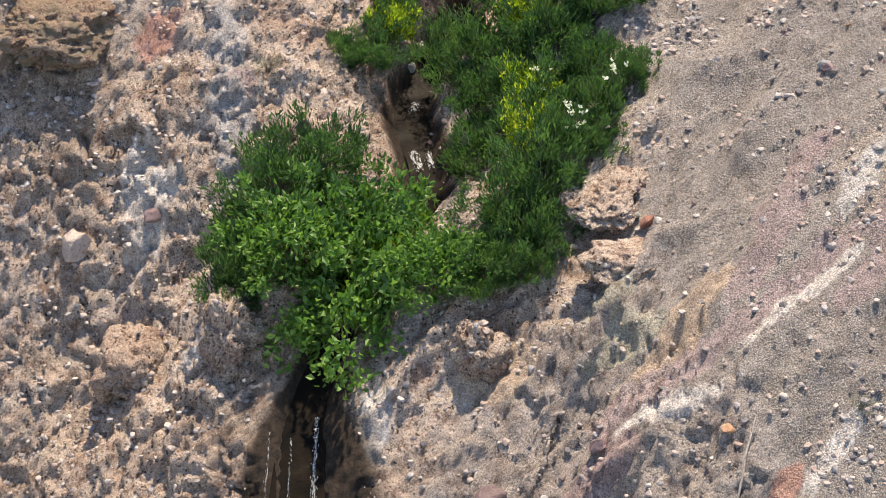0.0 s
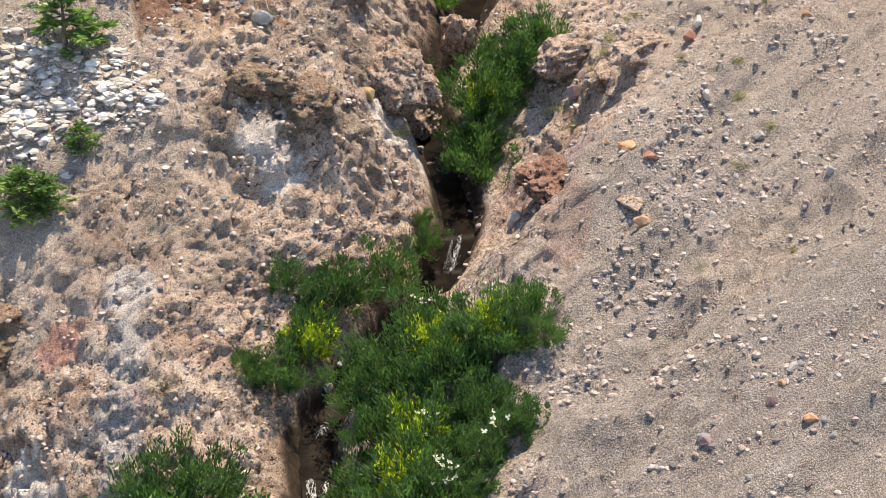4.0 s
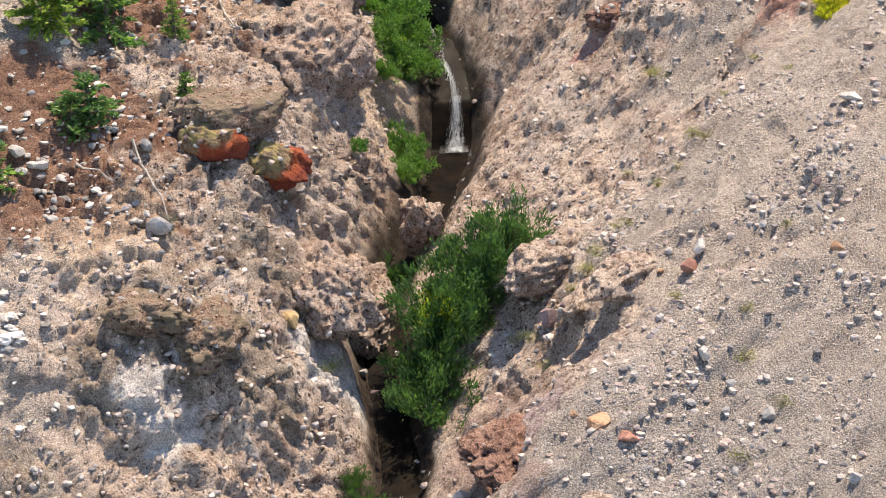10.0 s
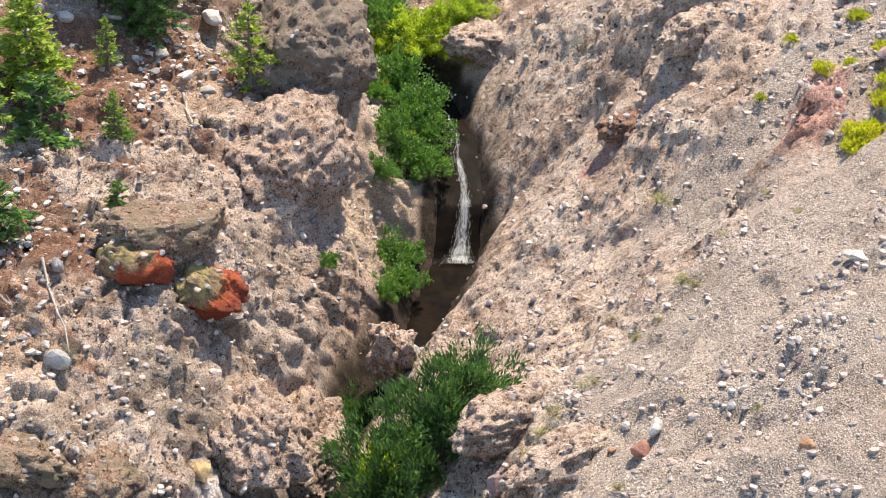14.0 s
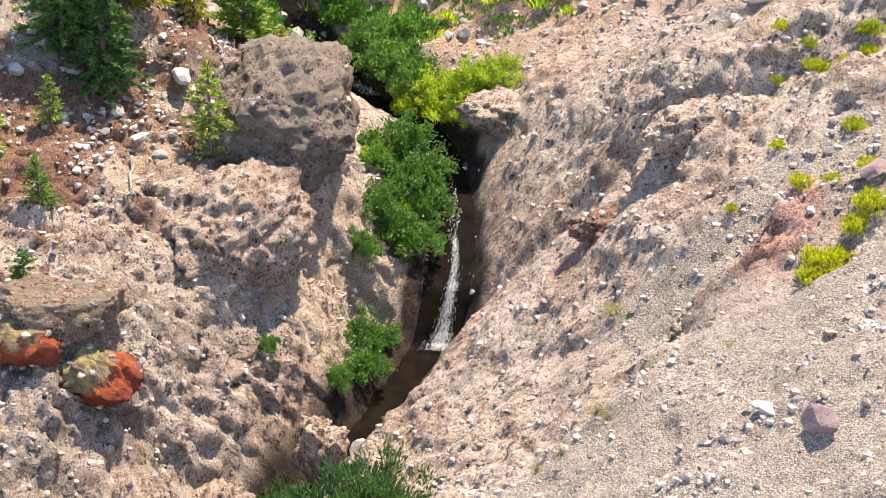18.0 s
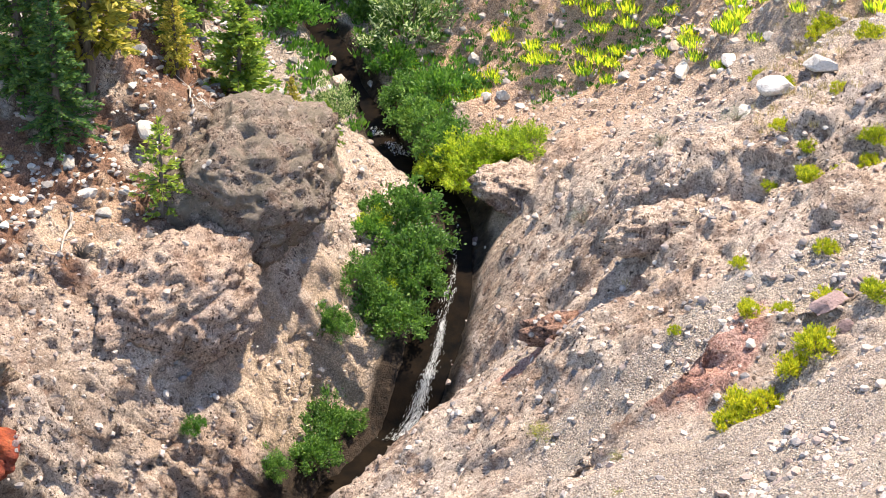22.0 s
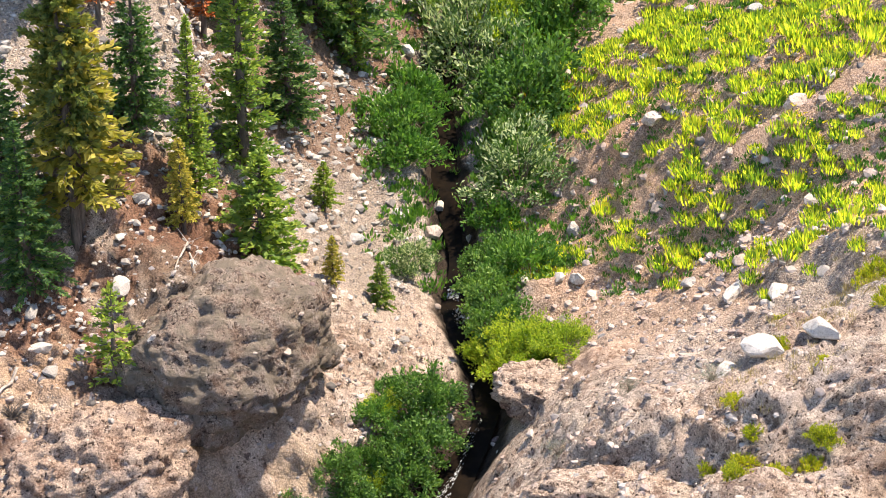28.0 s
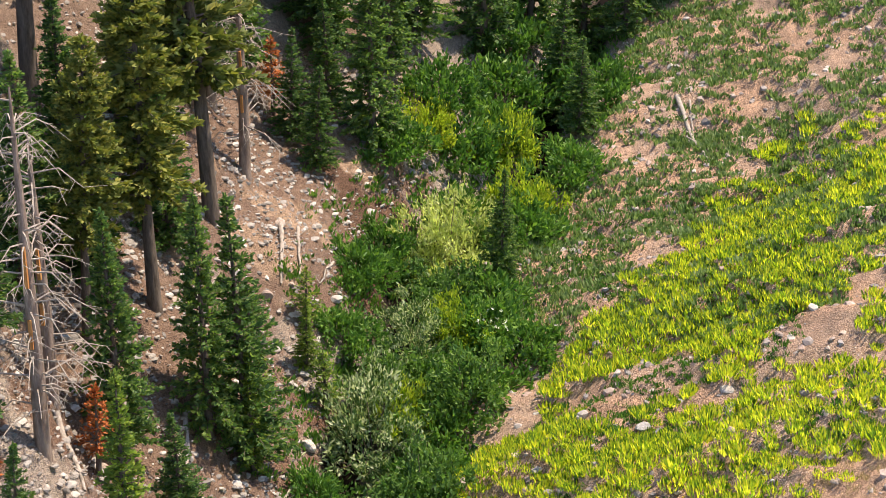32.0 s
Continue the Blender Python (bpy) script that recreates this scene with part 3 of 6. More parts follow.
# ---- helpers for meshes ----
def mesh_from(name, verts, faces, mat=None, smooth=False):
    me = bpy.data.meshes.new(name)
    verts, faces = np.asarray(verts, np.float32), np.asarray(faces, np.int32)
    k = faces.shape[1]
    me.vertices.add(len(verts))
    me.vertices.foreach_set("co", verts.ravel())
    me.loops.add(faces.size)
    me.loops.foreach_set("vertex_index", faces.ravel())
    me.polygons.add(len(faces))
    me.polygons.foreach_set("loop_start", np.arange(0, faces.size, k, dtype=np.int32))
    me.polygons.foreach_set("use_smooth", np.full(len(faces), smooth))
    me.update(calc_edges=True)
    if mat:
        me.materials.append(mat)
    return me


def leaves_mesh(name, p, direction, length, width, mat, rng, fold=.25):
    """Diamond leaves at p that point along direction, one quad each."""
    n = len(p)
    d = direction / np.maximum(1e-6, np.linalg.norm(direction, axis=1))[:, None]
    r = rng.normal(size=(n, 3))
    side = np.cross(d, r)
    side /= np.maximum(1e-6, np.linalg.norm(side, axis=1))[:, None]
    up = np.cross(side, d)
    L, Wd = length[:, None], width[:, None]
    a = p
    b = p + d * L * .5 + side * Wd * .5 + up * Wd * fold
    c = p + d * L
    e = p + d * L * .5 - side * Wd * .5 + up * Wd * fold
    v = np.stack([a, b, c, e], 1).reshape(-1, 3)
    return mesh_from(name, v, np.arange(4 * n).reshape(n, 4), mat)


def part(name, me, parent, label="", m=None):
    ob = new(name, me)
    ob.parent = parent
    if m is not None:
        ob.matrix_basis = m
    return tagged(ob, label) if label else ob


def thing(name, loc, label, category, group="", me=None, kind=""):
    ob = new(name, me)
    ob.location = loc
    return tagged(ob, label, category, group, kind)


def ground_z(x, y):
    """Level of the finished ground at points of the plan."""
    i, j = ((np.asarray(x) + 20) / .09).astype(int), ((np.asarray(y) + 24) / .09).astype(int)
    ok = (i >= 0) & (i < LEVEL.shape[0]) & (j >= 0) & (j < LEVEL.shape[1])
    z = LEVEL[np.clip(i, 0, LEVEL.shape[0] - 1), np.clip(j, 0, LEVEL.shape[1] - 1)]
    return np.where(ok & (z > -90), z, height(x, y))


def ground_at(x, y):
    return float(ground_z(np.array([x]), np.array([y]))[0])


def rnd(a, b):
    return random.uniform(a, b)


# ---- the ground: one sheet, fine along the gorge and coarse towards the horizon ----
def spread(fine, near, far, growth):
    v = list(np.arange(0, near, fine))
    s = fine
    while v[-1] < far:
        s *= growth
        v.append(v[-1] + s)
    return np.array(v)


dd = spread(.056, 11.5, 900, 1.16)
DCOL = np.concatenate([-dd[:0:-1], dd])
yy = np.concatenate([-20 - spread(.25, .5, 700, 1.2)[:0:-1], np.arange(-20, 25, .062), np.arange(25, 62, .15), 62 + spread(.2, .5, 1200, 1.2)])
GY, GD = np.meshgrid(yy, DCOL, indexing="ij")
GX = GD + stream_x(GY)
GZ = height(GX, GY)
# far off, the hillsides level out
fine = (np.abs(GD) < 12.5) & (GY > -20.6) & (GY < 26)
P = np.stack([GX, GY, GZ], -1)
n = np.cross(np.gradient(P, axis=1), np.gradient(P, axis=0))
n /= np.linalg.norm(n, axis=-1)[..., None]
out = relief(P[fine], rockiness(GX[fine], GY[fine])) * step(.5, 1.15, np.abs(GD[fine])) * step(12.5, 10.5, np.abs(GD[fine])) * step(26, 24, GY[fine])
P[fine] += n[fine] * out[:, None]
GX, GY, GZ = P[..., 0], P[..., 1], P[..., 2]
LEVEL = np.full((445, 955), -99.0)
inside = (GX > -19.9) & (GX < 20) & (GY > -23.9) & (GY < 61.9)
np.maximum.at(LEVEL, (((GX[inside] + 20) / .09).astype(int), ((GY[inside] + 24) / .09).astype(int)), GZ[inside])
far_r = np.hypot(GX, GY - 15)
GZ = np.where(far_r > 70, GZ * 0 + np.minimum(GZ, 45 + 6 * vnoise(GX * .02, GY * .02, 90)), GZ)
ny, nx = GX.shape
idx = np.arange(ny * nx).reshape(ny, nx)
quads = np.stack([idx[:-1, :-1], idx[:-1, 1:], idx[1:, 1:], idx[1:, :-1]], -1).reshape(-1, 4)
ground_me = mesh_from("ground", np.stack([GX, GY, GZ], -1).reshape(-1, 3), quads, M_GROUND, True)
ground = tagged(new("ground", ground_me), "pinkish tan breccia gorge with loose gravel slopes", "ground", kind="structure")

# mineral stains: x, y, radius, stretch and its heading
RED = [(-8.3, -2.3, .36, 1.3, 30), (11.2, 9.1, .62, 1.5, 60), (7.46, 11.6, .4, 1.5, 40), (-1.4, -18.4, .25, 3.0, 30), (2.9, -14.6, .3, 2.0, 40)]
SPUR = [(3.2, 1.6, .75, 1.5, 60), (2.6, .2, .8, 1.4, 60), (2.5, -1.6, .8, 1.4, 70), (2.6, -3.3, .7, 1.5, 60), (3.4, -.4, .6, 1.5, 40), (3.6, 2.6, .4, 1.3, 40)]
PALE = [(-.3, -15.7, .20, 3.6, 12), (1.0, -15.5, .22, 3.2, 12), (2.2, -14.1, .28, 3.4, 32), (-2.3, -15.65, .25, 4.2, -35), (-.37, -18.3, .3, 3.0, 20), (-6.7, -12.05, .42, 1.6, 60), (-3.1, 1.15, .55, 1.2, 0), (-2.5, 2.0, .3, 1.4, 20), (.35, 3.4, .6, 1.3, 10), (-9.4, -5.1, .6, 1.5, 80), (-9.1, -9.0, .4, 1.6, 0)]
PURPLE = [(1.6, -13.0, .5, 3.5, 32), (.2, -14.3, .45, 3.2, 28), (2.6, -15.2, .5, 3.0, 30), (-3.6, -15.6, .5, 2.4, 10), (-2.3, -15.0, .42, 3.2, -25), (-.9, -15.4, .35, 3.4, 0), (.6, -15.2, .35, 3.6, 15), (1.4, -16.0, .4, 3.0, 20), (3.3, -.6, .7, 1.6, 30), (-7.0, -4.0, .35, 1.2, 0)]
GREEN = [(-2.11, -12.6, .42, 1.3, 20), (-2.2, -13.5, .4, 1.6, 10), (-1.8, -13.8, .35, 1.3, 20), (.6, 3.2, .25, 1.2, 0)]
CHUTE = [(-7.0, -3.2, .5, 1.6, 80), (-7.3, -4.5, .5, 1.8, 80), (-7.7, -5.4, .36, 1.6, 80), (-6.8, -1.9, .6, 1.2, 0)]
LICHEN = [(-10.6, -1.8, 1.0, 1.2, 0), (-2.6, 2.6, 1.0, 1.2, 20), (-1.4, 2.4, .8, 1.1, 0), (-1.1, 6.7, 1.1, 1.3, 0), (-1.0, 4.4, .8, 1.5, 0), (-3.4, 2.4, .7, 1.1, 0), (-5.7, -.3, .8, 1.2, 0), (-4.1, 1.5, .6, 1.1, 0), (.9, 14.6, 1.2, 1.3, 40)]
DUFF = [(-4.3, 5.0, 1.3, 1.2, 0), (-5.6, 6.8, 1.6, 1.2, 0), (-3.7, 6.8, 1.3, 1.3, 0), (-3.2, 10.8, 1.8, 1.2, 0), (-2.6, 11.6, 1.3, 1.2, 0), (-.9, 12.4, 1.1, 1.4, 0), (.3, 16.6, .6, 2.0, 90), (-.7, 15.6, 1.6, 1.3, 90), (-4.5, 23.1, 2.6, 1.7, 90), (-5.9, 26.0, 2.6, 1.6, 90), (-9.0, 33, 4, 1.5, 90)]
SANDY = [(2.9, 12.9, 1.25, 1.5, 55), (3.3, 14.3, .9, 1.2, 50), (2.6, 11.6, .7, 1.3, 50), (-.55, 11.6, .9, 1.1, 0), (-3.2, 4.2, .7, 1.6, 80), (-4.4, 3.6, .6, 1.4, 80), (-4.1, -12.3, .6, 1.4, 0), (-1.6, -14.4, .6, 2.0, 20), (-7.7, 31.2, .9, 1.6, 60), (-8.7, 33.0, .9, 1.5, 60), (-9.3, 37.1, .8, 1.3, 40)]
WEATHERED = [(-5.4, -.9, .9, 1.4, 20), (-6.6, -.6, .8, 1.3, 0), (.2, 5.2, .7, 1.4, 30), (-.7, 5.0, .6, 1.3, 0), (1.4, 11.2, 1.0, 1.3, 50), (-9.8, -2.6, 1.0, 1.3, 20), (-10.8, -3.8, .8, 1.4, 60), (-8.6, -11.2, .8, 1.5, 70), (.6, 9.0, .8, 1.3, 40), (-.6, 3.9, .6, 1.3, 0), (-4.5, -1.0, .7, 1.3, 0)]
BROWN = [(-8.3, 36.4, .9, 1.2, 0)]


def blot(lst, x, y, k):
    out = np.zeros_like(x)
    wob = 1 + .35 * vnoise(x * 1.6, y * 1.6, k) + .25 * vnoise(x * 5, y * 5, k + 1)
    for bx, by, r, stretch, head in lst:
        c, s = math.cos(radians(head)), math.sin(radians(head))
        u, v = (x - bx) * c + (y - by) * s, -(x - bx) * s + (y - by) * c
        q = np.hypot(u / stretch, v) / r * wob
        out = np.maximum(out, 1 - step(.72, 1.12, q))
    return out


near = (np.abs(GD) < 40) & (GY > -30) & (GY < 75)
NX, NY, ND = GX[near], GY[near], GD[near]
zone = np.zeros((ny, nx, 4), np.float32)
tint = np.zeros((ny, nx, 4), np.float32)
tint_amount = np.zeros((ny, nx, 4), np.float32)
zone[..., 3] = tint[..., 3] = tint_amount[..., 3] = 1
zone[near, 0] = rockiness(NX, NY) * (1 - .8 * blot(SANDY, NX, NY, 88))
forest = step(-3.2, -5.5, ND + vnoise(NX * .4, NY * .4, 61)) * step(15, 22, NY + 2 * vnoise(NX * .3, NY * .3, 62)) * .75
zone[near, 1] = np.clip(np.maximum(blot(DUFF, NX, NY, 63) * .9, forest * step(-.2, .35, vnoise(NX * .7, NY * .7, 64))), 0, 1)
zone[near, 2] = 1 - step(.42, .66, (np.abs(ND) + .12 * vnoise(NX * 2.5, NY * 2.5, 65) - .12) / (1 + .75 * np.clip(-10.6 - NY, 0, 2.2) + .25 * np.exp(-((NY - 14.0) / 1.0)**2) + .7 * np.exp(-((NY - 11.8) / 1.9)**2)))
amt = np.zeros(len(NX))
rgb = np.zeros((len(NX), 3))
for lst, colour, strength, k in ((RED, (.46, .20, .155), .85, 70), (SPUR, (.275, .185, .16), .8, 71), (PALE, (.72, .68, .64), .95, 72), (PURPLE, (.36, .27, .28), .9, 74), (GREEN, (.38, .39, .31), .85, 76),
                                 (CHUTE, (.43, .425, .425), .95, 78), (LICHEN, (.19, .155, .115), .75, 80), (WEATHERED, (.25, .195, .155), .6, 83), (BROWN, (.16, .095, .065), .9, 82), (SANDY, (.60, .44, .31), .8, 88)):
    a = blot(lst, NX, NY, k) * strength
    rgb = np.where((a > amt)[:, None], colour, rgb)
    amt = np.maximum(amt, a)
# the loose right-hand fan is greyer in its lower part, its shade put into the tint too, pinker higher up the valley
grey = step(1.0, 3.0, ND) * (1 - step(-6, 2, NY + vnoise(NX * .4, NY * .4, 84) * 2)) * .8 * step(-.5, .2, vnoise(NX * .35, NY * .35, 85) + .3)
rgb = np.where((grey > amt)[:, None], (.265, .25, .24), rgb)
amt = np.maximum(amt, grey)
soil = step(1.2, 2.5, ND) * step(17.0, 21, NY - .3 * (ND - 4) + vnoise(NX * .5, NY * .5, 86)) * .9 * (.7 + .4 * step(-.3, .4, vnoise(NX * .6, NY * .6, 87)))
rgb = np.where((soil > amt)[:, None], (.66, .385, .235), rgb)
amt = np.maximum(amt, soil)
# the wooded bank is brown earth under its scree
bank = step(-1.2, -2.4, ND) * step(17.5, 20.5, NY + vnoise(NX * .5, NY * .5, 89)) * .6
rgb = np.where((bank > amt)[:, None], (.33, .255, .20), rgb)
amt = np.maximum(amt, bank)
tint[near, :3] = rgb
tint_amount[near, 0] = amt
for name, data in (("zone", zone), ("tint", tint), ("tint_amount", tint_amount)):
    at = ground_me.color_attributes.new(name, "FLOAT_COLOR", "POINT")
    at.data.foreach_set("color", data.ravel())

# ---- the stream ----
WY = np.arange(-19, 60, .12)
half = .46 + .16 * np.sin(WY * 1.3) + .12 * np.sin(WY * .47 + 1) - .18 * np.exp(-((WY - 16.3) / 1.6)**2) + .25 * np.exp(-((WY - 13.1) / .8)**2) + .2 * np.exp(-((WY + 6.6) / 1.0)**2)
half = np.where(WY > 24.5, half * .7, half)
cols = np.linspace(-1, 1, 9)
wx = stream_x(WY)[:, None] + half[:, None] * cols[None]
wyy = np.repeat(WY[:, None], 9, 1)
wz = stream_z(wyy) + .03 + .012 * vnoise(wx * 3, wyy * 3, 50)
wi = np.arange(wx.size).reshape(wx.shape)
wq = np.stack([wi[:-1, :-1], wi[:-1, 1:], wi[1:, 1:], wi[1:, :-1]], -1).reshape(-1, 4)
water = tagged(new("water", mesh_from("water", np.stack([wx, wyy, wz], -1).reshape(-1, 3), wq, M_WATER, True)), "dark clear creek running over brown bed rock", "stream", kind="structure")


def fall(name, label, runs):
    """White water: a broken sheet of short bright streaks along the bed. Each run: y from, y to, offset across, width, streaks."""
    rng = np.random.RandomState(len(label))
    root = thing(name, (0, 0, 0), label, "waterfall")
    for y0, y1, off, wid, count in runs:
        count *= 3
        u = rng.uniform(0, 1, count)
        y = y0 + (y1 - y0) * u
        lane = rng.normal(size=count) * wid * (.7 + .5 * (1 - u))
        lane = lane + .04 * np.sin(y * 3.1)
        x = stream_x(y) + off + lane
        z = stream_z(y) + .09 + .05 * rng.uniform(size=count) - .12 * lane**2
        p = np.stack([x, y, z], -1)
        ahead = np.stack([stream_x(y - .3) - stream_x(y), np.full(count, -.3), stream_z(y - .3) - stream_z(y)], -1)
        ahead = ahead + rng.normal(size=(count, 3)) * .02
        ln = rng.uniform(.02, .08, count)
        me = leaves_mesh("cascade", p, ahead, ln, rng.uniform(.004, .012, count), M_FOAM, rng, .1)
        tagged(part("spray", me, root), "broken white water", kind="stuff")
        if wid < .05:
            continue
        ys = np.arange(y0, y1, .06)
        us = np.linspace(-1, 1, 7)
        sx = (stream_x(ys) + off + .04 * np.sin(ys * 3.1))[:, None] + us[None] * wid * 1.25
        sy = np.repeat(ys[:, None], 7, 1)
        sz = stream_z(sy) + .10 - .05 * us[None]**2 + .02 * vnoise(sx * 14, sy * 5, 51)
        si = np.arange(sx.size).reshape(sx.shape)
        sq = np.stack([si[:-1, :-1], si[:-1, 1:], si[1:, 1:], si[1:, :-1]], -1).reshape(-1, 4)
        part("sheet", mesh_from("sheet", np.stack([sx, sy, sz], -1).reshape(-1, 3), sq, M_SPRAY, True), root)
    return root


fall("waterfall", "white waterfall dropping into a dark pool", [(13.5, 14.5, .12, .075, 600), (13.35, 13.75, .12, .15, 260), (14.5, 15.6, .10, .045, 260), (15.6, 17.0, -.02, .035, 70), (15.4, 16.4, .1, .025, 40), (17.0, 18.2, -.05, .03, 30)])
fall("cascade", "small white cascade over a brown ledge", [(.75, 1.6, .12, .05, 60), (.85, 1.5, -.05, .03, 30)])
fall("cascade", "thin white threads over a dark rock slab", [(-13.8, -11.3, .25, .03, 200), (-13.9, -11.6, -.25, .02, 40), (-13.6, -11.4, -.7, .02, 40)])
fall("riffle", "little white riffles among creek stones", [(-5.7, -5.1, -.1, .08, 30), (-5.7, -5.2, .2, .06, 24), (-3.9, -3.6, .05, .07, 24), (20.6, 21.1, .05, .14, 50), (21.3, 21.6, -.1, .12, 24)])

# ---- rocks ----
def ico(sub):
    bm = bmesh.new()
    bmesh.ops.create_icosphere(bm, subdivisions=sub, radius=1)
    v = np.array([p.co[:] for p in bm.verts])
    f = np.array([[p.index for p in q.verts] for q in bm.faces])
    bm.free()
    return v, f


ICO = {s: ico(s) for s in (1, 2, 3, 4, 5, 6)}


def rock_shape(seed, sub=3, cuts=9, rough=.08, squash=(1, .85, .7), round_=.5, grain=1.0):
    """A broken block: a ball cut by random planes, then roughened. Base cut flat-ish below."""
    rng = np.random.RandomState(seed)
    v, f = ICO[sub]
    v = v.copy()
    for _ in range(cuts):
        n = rng.normal(size=3)
        n /= np.linalg.norm(n)
        d = rng.uniform(.42, .82) if sub < 5 else rng.uniform(.50, .8) if cuts > 10 else rng.uniform(.62, .9)
        over = np.maximum(0, v @ n - d)
        v -= over[:, None] * n[None] * (1 - round_ * .12)
    s = rng.uniform(0, 50)
    for scale, amp in ((1.6, rough * 1.6), (3.7, rough), (8, rough * .55)):
        w = vnoise(v[:, 0] * scale + s + v[:, 2] * 1.7, v[:, 1] * scale + s - v[:, 2] * 2.1, seed % 17)
        v *= (1 + amp * w)[:, None]
    if sub >= 5:
        v *= (1 + (.6 if cuts > 10 else 1.1) / grain * knobs(v * grain * 1.1 + s, seed % 23))[:, None]
    return v * np.array(squash), f


def rock_mesh(name, seed, mat, size=1.0, **kw):
    v, f = rock_shape(seed, **kw)
    return mesh_from(name, v * size, f, mat, kw.get("sub", 3) >= 5)


def boulder(x, y, r, mat, label, seed, squash=(1, .85, .75), head=None, sink=.3, name="boulder", rough=.07, cuts=9, sub=3, group=""):
    me = rock_mesh(name, seed, mat, r, squash=squash, rough=rough, cuts=cuts, sub=sub, grain=r)
    ob = thing(name, (x, y, ground_at(x, y) + r * squash[2] * (1 - 2 * sink)), label, "rock", group, me)
    ob.rotation_euler = (rnd(-.15, .15), rnd(-.15, .15), radians(rnd(0, 360) if head is None else head))
    return ob


def outcrop(x, y, r, mat, label, seed, squash, head, sink, cuts=5):
    """A great knobbly rock with harder stones standing out of it."""
    ob = boulder(x, y, r, mat, label, seed, squash, head, sink, "rock_outcrop", .05, cuts, 6 if r > .9 else 5)
    pick = np.random.RandomState(seed)
    co = np.empty(len(ob.data.vertices) * 3, np.float32)
    ob.data.vertices.foreach_get("co", co)
    co = co.reshape(-1, 3)
    high = co[co[:, 2] > .05 * r]
    for k in range(14):
        c = high[pick.randint(len(high))]
        q = pick.uniform(.04, .11)
        m = Matrix.Translation(Vector(c) * .99) @ Matrix.Rotation(pick.uniform(0, 6.28), 4, "Z") @ Matrix.Diagonal((q, q, q, 1))
        part("clast", CLASTS[k % len(CLASTS)], ob, "", m)
    return ob


CLASTS = [rock_mesh("clast", 800 + k, mat, sub=2, cuts=9, rough=.05, squash=(1, .8, .7)) for k, mat in enumerate((M_GREY, M_TUFF, M_PALE, M_PURPLE, M_TUFF))]

# great outcrops and bluffs
outcrop(1.3, 14.2, 2.05, M_DARK, "dark grey lichened bluff with a shaded overhang", 3, (1.15, .8, .75), 64, .71)
outcrop(1.0, 11.7, 1.6, M_BLUFF, "pitted pink breccia bluff above a hollow", 8, (1.15, .8, .8), 60, .66)
outcrop(1.2, 7.0, 1.25, M_BLUFF, "knobbly breccia outcrop beside the creek", 12, (.9, 1.2, .8), 10, .56)
outcrop(.35, 4.9, 1.1, M_BLUFF, "rounded breccia buttress above the creek", 14, (.9, 1.2, .9), 10, .56)
outcrop(-.95, 6.95, 1.1, M_LICHEN, "olive and brown lichen covered rock", 17, (1.3, .8, .6), 15, .52, 12)
outcrop(-.5, 6.45, .95, M_BURNT, "rock with a mossy top and a rust orange and red face", 18, (1.15, .85, 1.0), 0, .46, 16)
outcrop(-1.6, 6.2, .75, M_BURNT, "low rust stained rock below a lichened ledge", 21, (1.15, .8, .9), -15, .49, 16)
outcrop(-2.0, 2.4, .8, M_LICHEN, "dark lichened outcrop with a deep cleft", 19, (1.2, .9, .6), 60, .6)
outcrop(-3.2, 2.4, .7, M_LICHEN, "weathered brown outcrop on the bank", 20, (1.3, .9, .6), 0, .6)
outcrop(-10.2, -1.6, 1.2, M_LICHEN, "dark lichened outcrop high on the bank", 23, (1.3, .9, .6), 0, .6)
outcrop(9.4, 12.8, .8, M_KNOB, "ragged tuff ledge on the open slope", 33, (1.5, .6, .6), 40, .45)
outcrop(8.0, 11.9, .65, M_SPUR, "brown tuff knob on the open slope", 34, (1.3, .8, .5), 40, .6)
outcrop(-1.0, -10.3, .95, M_KNOB, "pebbly breccia ledge below the bushes", 35, (1.3, 1.0, .5), 40, .78)
outcrop(4.9, 4.9, .85, M_KNOB, "split pink tuff outcrop on the gravel slope", 24, (1.4, .75, .6), 35, .55)
outcrop(3.0, -.9, .95, M_SPUR, "reddish brown breccia spur beside the creek", 25, (1.5, .9, .6), 60, .6)
outcrop(-1.3, -12.2, .8, M_KNOB, "rounded breccia ledge on the gravel bank", 27, (1.2, 1.0, .5), 30, .78)
outcrop(-8.8, -9.3, .8, M_KNOB, "tall breccia pillar beside the creek", 28, (.8, .9, 1.1), 0, .6)
outcrop(-10.4, -7.6, .9, M_BLUFF, "rounded breccia knob on the bank", 29, (1.0, 1.0, .9), 0, .6)
outcrop(-4.4, -11.8, .62, M_KNOB, "round pale breccia boulder studded with pebbles", 39, (1, .95, 1.0), 20, .34)
outcrop(5.9, 1.9, .72, M_KNOB, "long tuff rib on the gravel slope", 40, (1.6, .6, .6), 38, .56)
outcrop(5.2, 2.7, .62, M_KNOB, "cream tuff rib above the creek", 41, (1.5, .7, .6), 42, .58)
outcrop(3.05, 8.75, .62, M_BOULDER, "tall pink boulder wedged in the creek", 43, (.85, .9, 1.55), 20, .14)
outcrop(5.5, 18.3, .85, M_KNOB, "smooth grey rock nose above the fall", 30, (1.1, .9, .6), 30, .6)

